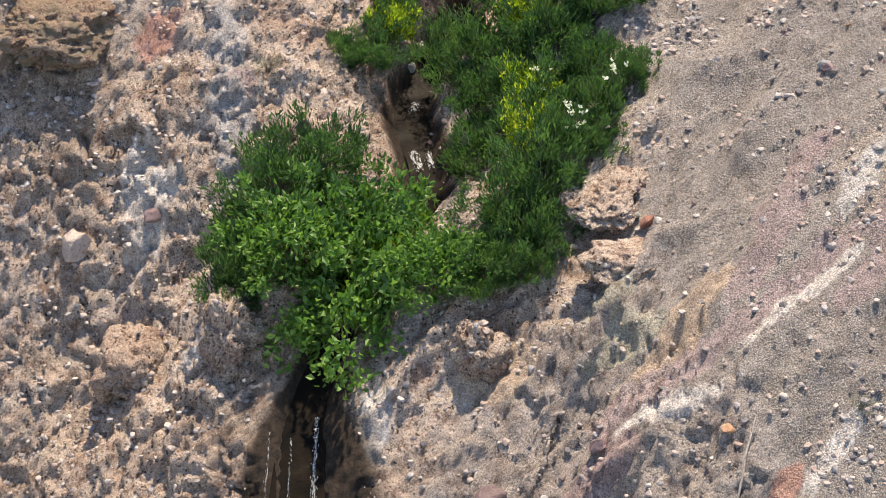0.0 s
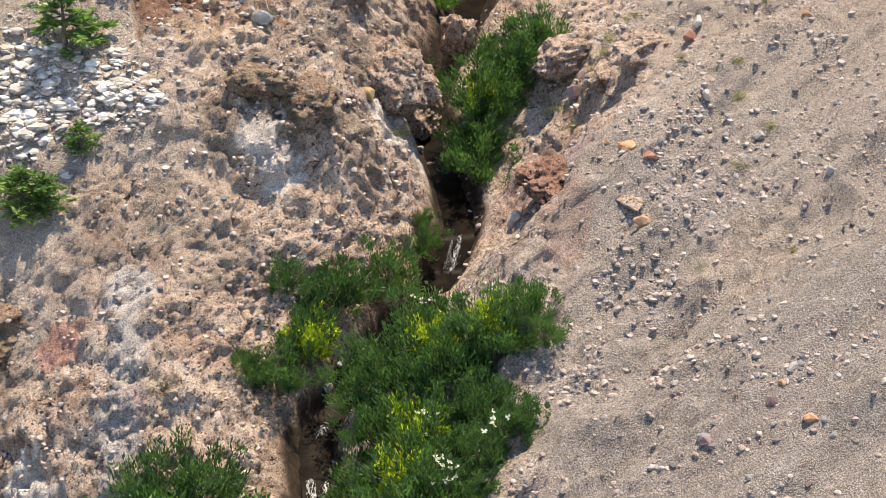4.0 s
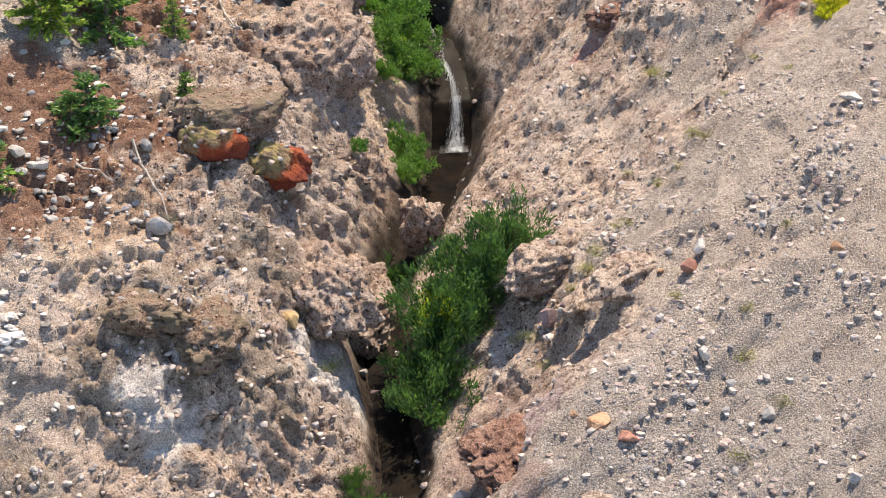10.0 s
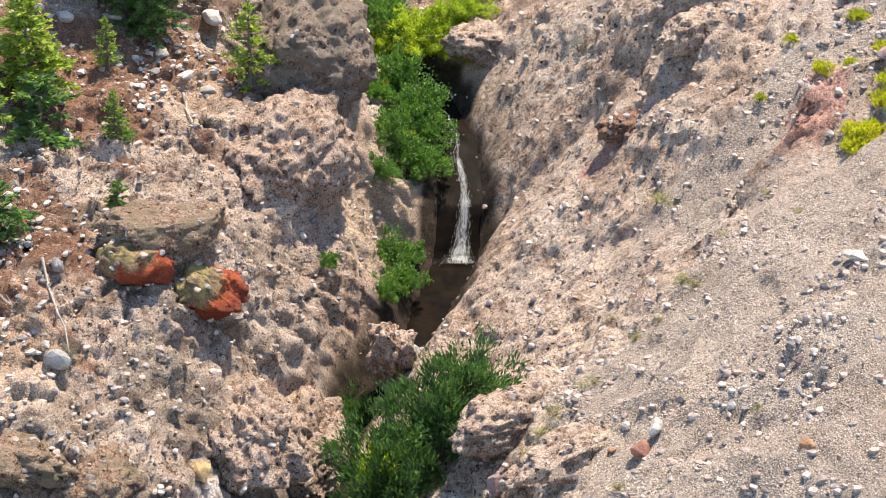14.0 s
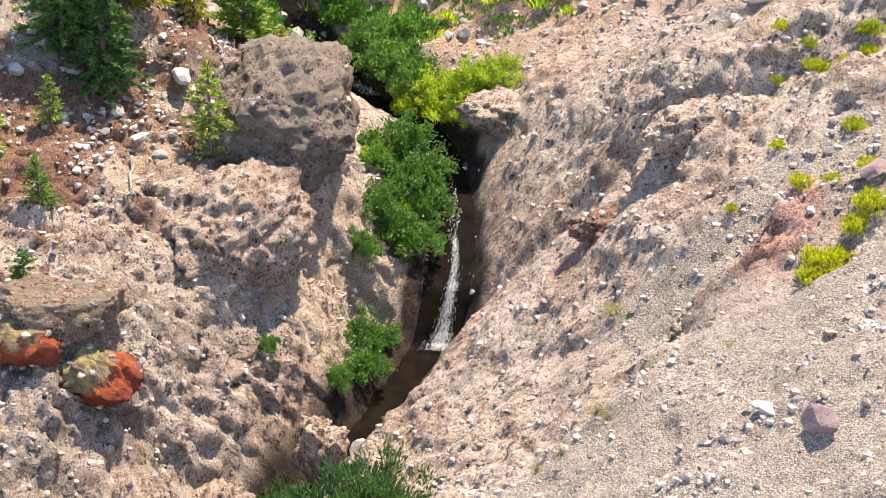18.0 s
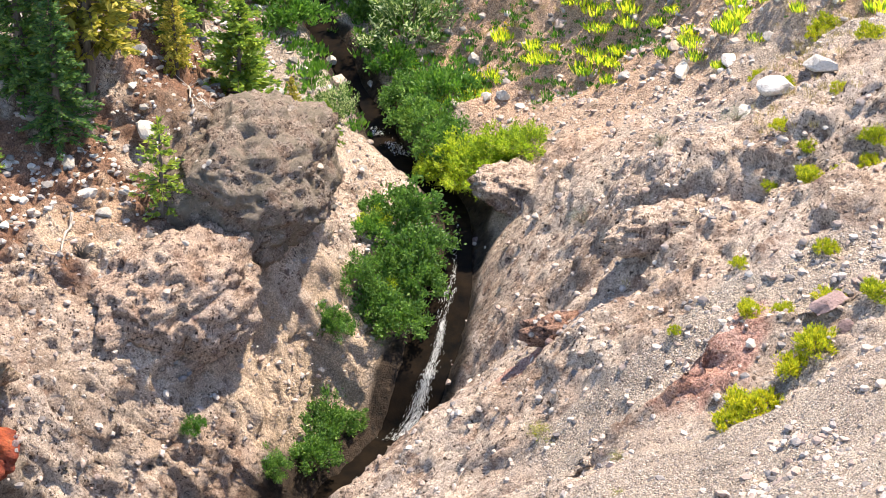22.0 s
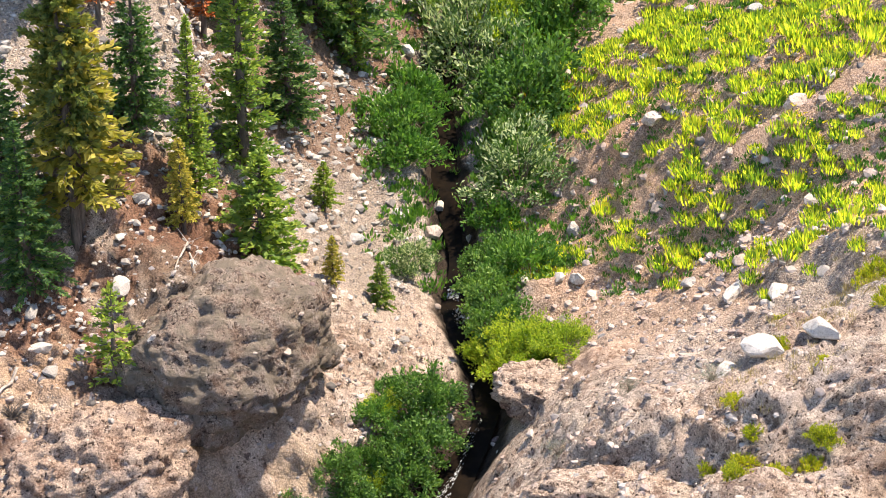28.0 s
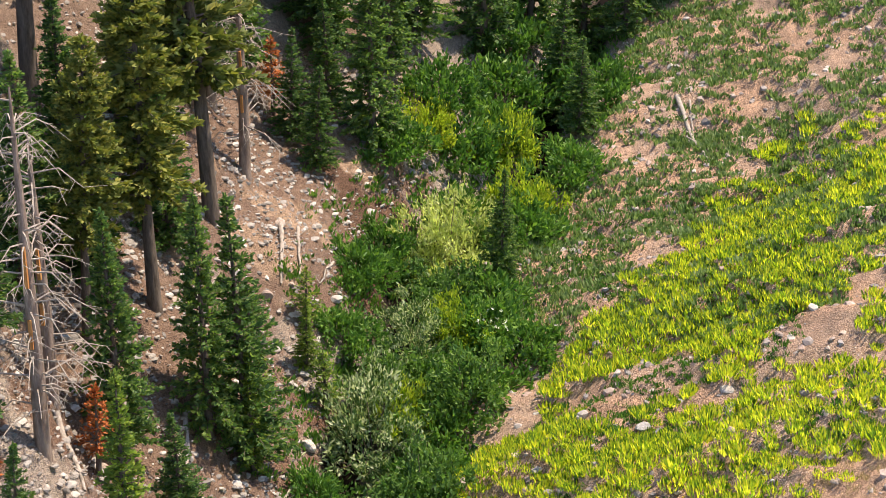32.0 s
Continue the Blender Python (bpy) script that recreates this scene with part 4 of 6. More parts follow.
# single boulders: x, y, radius, stone, label
for i, (x, y, r, mat, label, sq) in enumerate((
    
    (3.5, 10.05, .3, M_GREY, "grey stone on the creek edge", (1.2, .9, .7)),
    
    (-5.3, -14.5, .5, M_PURPLE, "dark brown boulder half buried in the bank", (1.1, .8, .8)),
    (-3.3, -15.1, .26, M_PURPLE, "dark maroon boulder on gravel", (1, .9, .8)),
    (-1.75, -17, .19, M_ORANGE, "rounded orange stone on gravel", (1, .9, .75)),
    (-9.34, -5.3, .32, M_PURPLE, "dark grey brown boulder stuck in the wall", (1, .8, .8)),
    (-11, -5, .46, M_TUFF, "smooth pinkish boulder in a hollow", (1, .8, .9)),
    (-.8, -11.4, .24, M_RED, "reddish split stone on breccia", (1, .7, .8)),
    (3.1, -11.1, .2, M_PURPLE, "dark angular stone on grey gravel", (1.1, .8, .6)),
    (-1.73, -11.8, .14, M_GREY, "grey cobble on breccia", (1, .9, .8)),
    (4.28, -1.95, .29, M_ORANGE, "flat brown boulder on the gravel fan", (1.1, .9, .65)),
    (4.71, -2.45, .22, M_RED, "dark red boulder on the gravel fan", (1, .85, .7)),
    (4.08, -4.05, .25, M_ORANGE, "tan orange boulder on the gravel fan", (1, .9, .9)),
    (4.67, 3.42, .33, M_PURPLE, "round purple boulder in a notch", (.95, .9, 1)),
    (0, 0, .22, M_OCHRE, "yellow rounded boulder at the creek lip", (1, .9, .9)),
    (.78, .4, .17, M_GREY, "bluish grey boulder at the creek lip", (1, .9, .8)),
    (6.8, 1.1, .27, M_RED, "block of dark red and white stone", (1, .8, .8)),
    (7.05, 1.4, .22, M_PALE, "white angular stone on the slope", (1, .85, .85)),
    (6.38, -1.28, .2, M_PALE, "pale squared stone on the fan", (.85, .85, 1)),
    (7.14, -2.68, .23, M_GREY, "grey angular stone on the fan", (1.2, .8, .7)),
    (-.44, 3.5, .31, M_OCHRE, "ochre yellow boulder on a ledge", (1.1, .8, .9)),
    (4.0, -3.3, .40, M_KNOB, "flat breccia slab on the fan", (1.3, .9, .3)),
    (2.05, -1.1, .32, M_TUFF, "tan boulder at the foot of the spur", (1, .9, .9)),
    (10.65, 3.7, .32, M_PALE, "flat pale slab on the gravel slope", (1.4, .8, .45)),
    (11.4, 2.95, .40, M_PURPLE, "split purple brown boulder on the slope", (1, .85, .9)),
    (9.3, 1.65, .13, M_PURPLE, "small purple stone on the slope", (1, .8, .8)),
    (11.4, 16.6, .34, M_PALE, "smooth rounded pale boulder on the slope", (1.35, .9, .65)),
    (10.7, 16.0, .38, M_PALE, "white angular boulder on the slope", (1.2, .8, .75)),
    (10.3, 15.7, .24, M_PALE, "pale flat boulder with a pale shrub", (1.3, .8, .6)),
    (4.25, 21.65, .23, M_PALE, "pale boulder among green plants", (1, .8, .8)),
    (5.1, 23.3, .28, M_TUFF, "pinkish boulder on the plant slope", (1.2, .8, .7)),
    (9.53, 13.2, .2, M_PALE, "cream stone on the bare slope", (1.3, .8, .7)),
    (9.05, 17.1, .25, M_TUFF, "flat tan boulder on the slope", (1.4, .8, .5)),
    (7.05, 20.9, .24, M_GREY, "grey boulder at the rock edge", (1.3, .8, .6)),
    (-.45, 23.8, .26, M_PALE, "pale boulder in the creek", (1, .85, .9)),
    (.1, 22.75, .29, M_TUFF, "rounded tan boulder in the creek", (1, .9, 1)),
    (.55, 23.0, .15, M_GREY, "grey cobble in the creek", (1, .9, .8)),
    (-.02, 21.3, .17, M_PALE, "pale flat stone on the bank", (1.3, .9, .6)),
    (7.4, 24.3, .3, M_TUFF, "pinkish boulder among mule ears", (1.1, .9, .8)),
    (-3.9, 27.6, .26, M_PALE, "pale squared boulder on scree", (1, .8, 1)),
    (3.95, 25.15, .28, M_TUFF, "tan boulder among mule ears", (1.2, .9, .75)),
    (3.1, 23.5, .24, M_PALE, "pale rounded boulder on the plant slope", (1.1, .9, .8)),
    (7.75, 25.1, .24, M_PALE, "pale boulder on the peach coloured slope", (1.2, .8, .7)),
    (8.4, 19.9, .34, M_PALE, "long pale slab at the soil edge", (1.5, .8, .5)),
    (9.4, 19.6, .28, M_PALE, "pale flat slab on reddish soil", (1.5, .8, .5)),
    (12.6, 9.6, .33, M_PURPLE, "dark purple boulder on the slope", (1.2, .8, .6)),
    (12.9, 9.2, .24, M_PURPLE, "dark rounded boulder on the slope", (1, .9, .8)),
)):
    boulder(x, y, r, mat, label, 100 + i, sq, None, .3, rough=.045, cuts=24)


def scatter(n, box, weight, rng):
    """Random places in box (x0, x1, y0, y1) kept with the chance that weight(x, y) gives."""
    x0, x1, y0, y1 = box
    x, y = rng.uniform(x0, x1, n), rng.uniform(y0, y1, n)
    keep = rng.uniform(0, 1, n) < weight(x, y)
    return x[keep], y[keep]


def stone_weight(x, y):
    d = x - stream_x(y)
    rock = rockiness(x, y)
    clump = step(-.1, .55, vnoise(x * .55, y * .55, 101) + .6 * vnoise(x * 1.7, y * 1.7, 102))
    w = (1 - rock) * (.18 + .82 * clump) + rock * np.where(d > 0, .14, .04) * clump
    w = w * step(.9, 1.6, np.abs(d)) + .05 * (1 - step(.5, .9, np.abs(d)))
    return np.clip(w, 0, 1)


# loose stones that can be told apart: light angular scree on the wooded side, mixed cobbles on the fan
rng = np.random.RandomState(5)
SHAPES = {}
for mat, tag, flat in ((M_PALE, "pale", .5), (M_GREY, "grey", .7), (M_TUFF, "pink", .75), (M_PURPLE, "dark", .75), (M_ORANGE, "brown", .75)):
    SHAPES[tag] = [rock_mesh("stone", 300 + 7 * k + ord(tag[0]), mat, sub=2, cuts=8, rough=.05, squash=(1, .8, flat)) for k in range(4)]
TEXT = {"pale": "pale grey angular stone lying on the ground", "grey": "grey cobble lying on the ground", "pink": "pinkish tuff stone lying on the ground",
        "dark": "dark purple brown stone lying on the ground", "brown": "tan brown stone lying on the ground"}


def single_stones(count, box, weight, tags, r0, r1, group):
    x, y = scatter(count * 30, box, weight, rng)
    for px, py in list(zip(x, y))[:count]:
        tag = tags[rng.randint(len(tags))]
        r = r0 + (r1 - r0) * rng.uniform() ** 2.2
        ob = thing("stone", (px, py, ground_at(px, py) + r * .1 - .02), TEXT[tag], "rock", group, SHAPES[tag][rng.randint(4)])
        ob.scale = (r, r, r)
        ob.rotation_euler = (rng.uniform(-.3, .3), rng.uniform(-.3, .3), rng.uniform(0, 6.28))


single_stones(115, (-9, 1.5, 1, 17), lambda x, y: np.maximum(1 - rockiness(x, y), blot(DUFF, x, y, 63)) * step(-.2, .3, vnoise(x * .8, y * .8, 110)), ("pale", "pale", "pale", "grey"), .10, .30, "scree stones")
single_stones(100, (-9, 0, 18, 34), lambda x, y: step(1.0, 1.6, stream_x(y) - x) * .7, ("pale", "pale", "grey", "pink"), .09, .26, "scree stones")
single_stones(60, (2.5, 10, -16, 4), lambda x, y: (1 - rockiness(x, y)) * step(-.3, .3, vnoise(x * .5, y * .5, 111)), ("grey", "pink", "pale", "dark", "brown", "grey"), .08, .18, "fan cobbles")
single_stones(50, (2, 11, 19, 36), lambda x, y: step(1.2, 2.0, x - stream_x(y)) * .8, ("pale", "pink", "pink", "grey"), .09, .24, "slope stones")


single_stones(46, (-8, 6, -6, 24), lambda x, y: 1 - step(.45, .75, np.abs(x - stream_x(y))), ("dark", "grey", "grey", "pink"), .08, .2, "creek stones")


def stone_mass(name, label, n, box, weight, r0, r1, mat, sub=1, flat=.65):
    """Gravel and cobbles past counting, in one mesh."""
    x, y = scatter(n, box, weight, rng)
    k = len(x)
    z = ground_z(x, y)
    r = r0 + (r1 - r0) * rng.uniform(size=k) ** 3.0
    shapes = [rock_shape(500 + s, sub=sub, cuts=6, rough=.05, squash=(1, .8, flat)) for s in range(12)]
    nv, f = len(shapes[0][0]), shapes[0][1]
    base = np.array([s[0] for s in shapes])[rng.randint(0, 12, k)]
    a = rng.uniform(0, 6.283, k)
    c, s = np.cos(a)[:, None], np.sin(a)[:, None]
    vx, vy, vz = base[..., 0] * c - base[..., 1] * s, base[..., 0] * s + base[..., 1] * c, base[..., 2]
    v = np.stack([vx * r[:, None] + x[:, None], vy * r[:, None] + y[:, None], vz * r[:, None] + (z - r * .12 - .008)[:, None]], -1).reshape(-1, 3)
    faces = (f[None] + (np.arange(k) * nv)[:, None, None]).reshape(-1, 3)
    return tagged(new(name, mesh_from(name, v, faces, mat)), label, "gravel", kind="stuff")


stone_mass("gravel", "mixed grey and pink gravel on the open slope", 80000, (-6, 14, -20, 22), lambda x, y: stone_weight(x, y) * (x > stream_x(y)), .018, .12, M_STONES)
stone_mass("scree", "angular pale scree on the wooded bank", 34000, (-14, 3, 0, 36), lambda x, y: np.maximum(stone_weight(x, y), .6 * blot(DUFF, x, y, 63) * step(-.4, .4, vnoise(x * 1.1, y * 1.1, 112))) * (x < stream_x(y) - .6), .03, .15, M_SCREE, 1, .5)
stone_mass("rubble", "small stones set in the breccia walls", 46000, (-14, 12, -18, 20), lambda x, y: rockiness(x, y) * np.where(x > stream_x(y), .4, .8) * step(.9, 1.5, np.abs(x - stream_x(y))), .02, .11, M_STONES)
stone_mass("slope_gravel", "pinkish stones between the slope plants", 9000, (-8, 14, 20, 52), lambda x, y: .8 * (x > stream_x(y) + 1), .03, .20, M_STONES)
stone_mass("forest_scree", "broken grey scree under the firs", 12000, (-12, 0, 16.5, 40), lambda x, y: step(1.0, 1.8, stream_x(y) - x) * (.25 + .6 * step(-.2, .4, vnoise(x * .7, y * .7, 115))), .04, .20, M_SCREE, 1, .5)
stone_mass("scree_patch", "heap of pale angular scree on the bank", 1900, (-9.8, -5.3, .4, 4.2), lambda x, y: blot([(-8.3, 2.4, 1.2, 1.3, 20), (-6.7, 2.1, .8, 1.4, 0)], x, y, 117), .07, .26, M_WHITESCREE, 1, .4)

# ---- plants ----
def sticks_mesh(name, lines, mat):
    """Tapered three-sided sticks: (start, end, r0, r1)."""
    v, f = [], []
    for a, b, r0, r1 in lines:
        a, b = np.array(a, float), np.array(b, float)
        d = b - a
        d /= max(1e-6, np.linalg.norm(d))
        s = np.cross(d, (.31, .77, .55))
        s /= max(1e-6, np.linalg.norm(s))
        t = np.cross(d, s)
        k = len(v)
        for base, r in ((a, r0), (b, r1)):
            for q in range(4):
                an = q * math.pi / 2
                v.append(base + r * (s * math.cos(an) + t * math.sin(an)))
        for q in range(4):
            f.append((k + q, k + (q + 1) % 4, k + 4 + (q + 1) % 4, k + 4 + q))
        f.append((k + 4, k + 5, k + 6, k + 7))
    return mesh_from(name, v, f, mat)


def tube_mesh(name, pts, radii, mat, sides=7):
    """One closed tapered tube along a line of points."""
    pts = np.array(pts, float)
    d = np.gradient(pts, axis=0)
    d /= np.linalg.norm(d, axis=1)[:, None]
    s = np.cross(d, (.31, .77, .15))
    s /= np.linalg.norm(s, axis=1)[:, None]
    t = np.cross(d, s)
    v, f = [], []
    for c, a, b, r in zip(pts, s, t, radii):
        for q in range(sides):
            an = q * 2 * math.pi / sides
            v.append(c + r * (a * math.cos(an) + b * math.sin(an)))
    for k in range(len(pts) - 1):
        for q in range(sides):
            f.append((k * sides + q, k * sides + (q + 1) % sides, (k + 1) * sides + (q + 1) % sides, (k + 1) * sides + q))
    return mesh_from(name, v, f, mat, True)


def shrub_meshes(seed, mat, r=1.0, tall=1.1, leaves=5200, length=.10, width=.034, clumps=85, upright=.55, ragged=.25):
    """Stems and a leafy crown of uneven clumps, about r wide and tall high."""
    rng = np.random.RandomState(seed)
    th = rng.uniform(0, 6.283, clumps)
    el = np.arcsin(rng.uniform(.02, 1, clumps))
    rad = rng.uniform(.45, 1.0, clumps) ** .5 * (1 + ragged * rng.normal(size=clumps))
    cx, cy, cz = r * rad * np.cos(el) * np.cos(th), r * rad * np.cos(el) * np.sin(th), tall * rad * np.sin(el)
    cz = np.maximum(cz, .06)
    pick = rng.randint(0, clumps, leaves)
    cs = rng.uniform(.09, .19, clumps)[pick] * r
    p = np.stack([cx[pick], cy[pick], cz[pick]], 1) + rng.normal(size=(leaves, 3)) * cs[:, None] * np.array((.8, .8, .75))
    p[:, 2] = np.maximum(p[:, 2], .02)
    out = np.stack([cx[pick], cy[pick], cz[pick] * .6], 1)
    out /= np.maximum(.1, np.linalg.norm(out, axis=1))[:, None]
    d = out * .7 + rng.normal(size=(leaves, 3)) * .6 + np.array((0, 0, upright))
    crown = leaves_mesh("crown", p, d, length * rng.uniform(.7, 1.4, leaves), width * rng.uniform(.7, 1.3, leaves), mat, rng)
    lines = []
    for k in range(0, clumps, 2):
        b = (rng.uniform(-.12, .12) * r, rng.uniform(-.12, .12) * r, -.25)
        mid = (cx[k] * .45, cy[k] * .45, cz[k] * .55)
        end = (cx[k] * 1.04, cy[k] * 1.04, cz[k] * 1.05)
        lines += [(b, mid, .018, .012), (mid, end, .012, .004)]
    return crown, sticks_mesh("stem", lines, M_STEM)


SHRUBS = {
    "willow": [shrub_meshes(11 + k, M_WILLOW, 1, 1.15, 3800, .15, .042, 64, .9, .3) for k in range(3)],
    "alder": [shrub_meshes(21 + k, M_ALDER, 1, 1.1, 3600, .125, .08, 60, .2, .25) for k in range(2)],
    "bright": [shrub_meshes(31 + k, M_BRIGHT, 1, .95, 3000, .13, .06, 50, .4, .3) for k in range(2)],
    "silver": [shrub_meshes(41 + k, M_SILVER, 1, 1.3, 3000, .12, .05, 46, .5, .3) for k in range(2)],
    "pale": [shrub_meshes(45 + k, M_PALELEAF, 1, 1.2, 3000, .12, .05, 40, .4, .3) for k in range(2)],
    "forb": [shrub_meshes(51 + k, M_FORB, 1, .6, 2200, .15, .075, 60, .5) for k in range(2)],
    "moss": [shrub_meshes(61 + k, M_MOSS, 1, .6, 1100, .06, .03, 50, .7) for k in range(2)],
    "cushion": [shrub_meshes(65 + k, M_CUSHION, 1, .9, 1300, .24, .085, 44, .9) for k in range(2)],
    "sage": [shrub_meshes(71 + k, M_SAGE, 1, .7, 1100, .08, .02, 50, .8) for k in range(2)],
}
SHRUB_TEXT = {"willow": ("dense dark green willow thicket shrub beside the creek", "willow"), "alder": ("broad leaved bright green alder shrub over the creek", "alder"),
              "bright": ("yellow green leafy shrub lit by the sun", "shrub"), "silver": ("grey green willow with pale sunlit leaves", "willow"),
              "pale": ("pale yellow green willow bush bright in the sun", "willow"), "forb": ("low leafy green herbs on damp ground", "herb"), "moss": ("small yellow green cushion plant on bare ground", "plant"), "cushion": ("rounded yellow green flowering cushion bush on bare ground", "shrub"), "sage": ("small grey sage bush on bare ground", "sage bush")}


def shrub(kind, x, y, r, tall=1.0, dz=0.0):
    label, cat = SHRUB_TEXT[kind]
    root = thing("shrub", (x, y, ground_at(x, y) + dz), label, cat, kind + " shrubs")
    r *= 1.18
    root.scale = (r, r * rnd(.85, 1.1), r * tall)
    root.rotation_euler = (0, 0, rnd(0, 6.28))
    crown, stem = SHRUBS[kind][random.randrange(len(SHRUBS[kind]))]
    tagged(part("crown", crown, root), kind="stuff")
    tagged(part("stem", stem, root), kind="stuff")
    return root


for x, y, r in ((-6.6, -9.9, 1.2), (-5.9, -8.6, 1.1), (-7.3, -8.6, 1.0), (-5.2, -7.9, .9), (-4.8, -10.2, .8)):
    shrub("alder", x, y, r, 1.05)
for x, y, r in ((-.1, 26.8, .9), (.3, 25.7, .7), (-1.2, 30.4, .8), (-3.3, 31.0, .8), (-4.4, 34.6, .8)):
    shrub("alder", x, y, r, 1.2)
for x, y, r in ((-1.4, -6.9, .55), (-.5, -4.7, .5), (.5, -5.3, .4), (-2.0, -8.3, .5), (-3.0, -2.2, .45), (-5.6, -9.4, .45), (2.9, 4.9, .45), (-2.2, 29.4, .6), (-3.0, 33.0, .6), (-5.2, 39.9, .7), (-7.6, 42.6, .8), (-8.8, 40.3, .7)):
    shrub("bright", x, y, r, 1.75)
for x, y, r in ((-8.3, -8.3, .8), (-6.9, -6.7, .95), (-5.9, -6.4, .8), (-7.6, -7.4, .8), (-3.9, -10.6, .6),
                (-2.2, -9.4, .75), (-3.0, -9.6, .7), (-2.7, -10.4, .66), (-3.6, -10.5, .56), (-3.0, -10.9, .47), (-1.6, -9.1, .65), (-.9, -9.2, .4), (.2, -8.1, .4), (-2.4, -6.9, .75), (-1.7, -8.2, .75),
                (-.8, -.4, .66), (-2.0, -1.1, .65), (-2.9, -2.0, .64), (-3.2, -1.2, .43), (-3.8, -3.2, .62), (-4.4, -3.2, .41), (-.6, -3.9, .75), (.3, -5.2, .72), (1.2, -5.3, .5), (1.4, -6.0, .39),
                (-1.4, -4.6, .81), (-.4, -5.7, .8), (.5, -5.7, .6), (-2.1, -3.8, .62), (-1.2, -6.3, .8), (-.1, -7.0, .62), (.4, -8.0, .38), (-2.1, -5.6, .6), (-1.1, -7.5, .7), (-.4, -8.4, .56), (-1.5, -2.6, .6),
                (4.4, 6.0, .7), (3.8, 5.6, .75), (3.2, 5.4, .72), (2.7, 4.8, .75), (2.4, 4.1, .7), (2.2, 3.4, .68), (3.1, 4.9, .6), (2.2, 8.3, .42), (2.0, 7.7, .35), (.35, 1.1, .38), (.45, 1.5, .24)):
    shrub("willow", x, y, r, 1.0)
for x, y, r in ((3.4, 17.6, .52), (3.8, 16.7, .51), (3.4, 16.3, .40), (3.1, 15.2, .36), (4.0, 16.0, .46), (3.4, 15.1, .44), (4.0, 15.1, .42), (3.0, 14.1, .29), (3.2, 12.9, .41), (3.3, 11.9, .38), (2.9, 10.9, .26), (3.5, 13.3, .24),
                (1.8, 22.1, .4), (2.6, 21.0, .5), (3.3, 20.3, .5)):
    shrub("alder", x, y, r, 1.15)
for x, y, r in ((1.8, 10.0, .2), (2.9, 16.6, .3), (3.2, 15.8, .25), (2.8, 17.4, .3)):
    shrub("forb", x, y, r, 1.2)
for x, y, r in ((3.4, 19.9, .5), (4.0, 20.0, .49), (4.1, 19.4, .49), (4.9, 19.6, .48), (4.6, 19.3, .43), (5.4, 19.3, .37), (4.8, 18.8, .37), (5.1, 19.8, .32), (2.8, 16.9, .30), (3.5, 15.7, .26)):
    shrub("bright", x, y, r, 1.05)
for x, y, r in ((.45, 21.4, .42), (1.3, 24.3, .75), (-2.8, 28.7, 1.1), (-3.6, 29.6, 1.0), (-1.6, 28.1, .8), (-3.7, 32.0, .8), (-4.5, 33.2, .7)):
    shrub("silver", x, y, r, 1.1)
for x, y, r in ((-5.9, 36.9, 1.0), (-5.6, 37.6, .9), (-6.3, 36.2, .7)):
    shrub("pale", x, y, r, 1.35)
for x, y, r in ((2.2, 22.7, .55), (2.9, 21.9, .6), (1.2, 23.6, .5), (.9, 25.0, .6), (-1.4, 29.6, .9), (-.6, 28.4, .8), (-1.5, 31.5, .9), (-2.6, 33.5, 1.0), (-1.3, 33.4, .9), (-3.4, 35.2, .9), (-4.6, 38.8, 1.0), (-6.0, 38.6, .9), (-6.4, 40.6, 1.0),
                (-8.2, 41.6, 1.1), (-8.4, 43.6, 1.1), (-7.2, 39.2, 1.0), (-9.3, 45.4, 1.2), (-6.6, 36.4, .8), (-2.3, 24.9, .7), (-1.5, 24.0, .6), (-2.8, 26.2, .7), (-5.5, 31.3, .8), (-6.8, 33.8, .9), (-7.4, 36.0, .9), (-9.0, 39.0, 1.0), (-9.6, 42.0, 1.1), (-4.9, 42.0, .9), (-6.3, 46.5, 1.1), (-10.5, 47.5, 1.2), (-9.0, 49.5, 1.2)):
    shrub("forb", x, y, r, 1.2)
rng = np.random.RandomState(8)
for x, y, r in ((5.7, 3.9, .2), (5.5, 3.6, .21), (5.2, 3.6, .18), (4.7, 4.4, .23), (4.2, 3.8, .22), (4.3, 3.4, .19), (6.4, 4.2, .14), (6.2, 4.2, .14), (7.2, 4.9, .14), (7.6, 4.9, .13), (8.1, 5.6, .18), (8.3, 5.4, .16), (8.2, 9.2, .16), (9.9, 7.3, .13), (7.1, -1.4, .2), (7.3, -.7, .16), (4.4, 2.3, .16), (6.4, -3.4, .16), (7.4, -2.6, .17),
                (.1, 3.2, .3), (.35, 3.5, .25), (6.3, .3, .14), (8.6, 1.1, .12), (5.3, 4.9, .12), (8.33, 9.1, .2), (7.0, 6.4, .12), (9.0, 6.3, .12), (10.2, 6.0, .12), (4.9, -5.5, .12), (6.6, -6.2, .12)):
    shrub("moss", x, y, r, 1.0)
for x, y, r in ((-6.3, -3.9, .35), (2.6, -14.4, .28), (1.3, -17.2, .25), (.2, -18, .25), (10.2, 15.4, .25), (7.4, 15.6, .22), (8.9, 15.2, .2), (-2.6, 4.4, .25)):
    shrub("sage", x, y, r, 1.0)


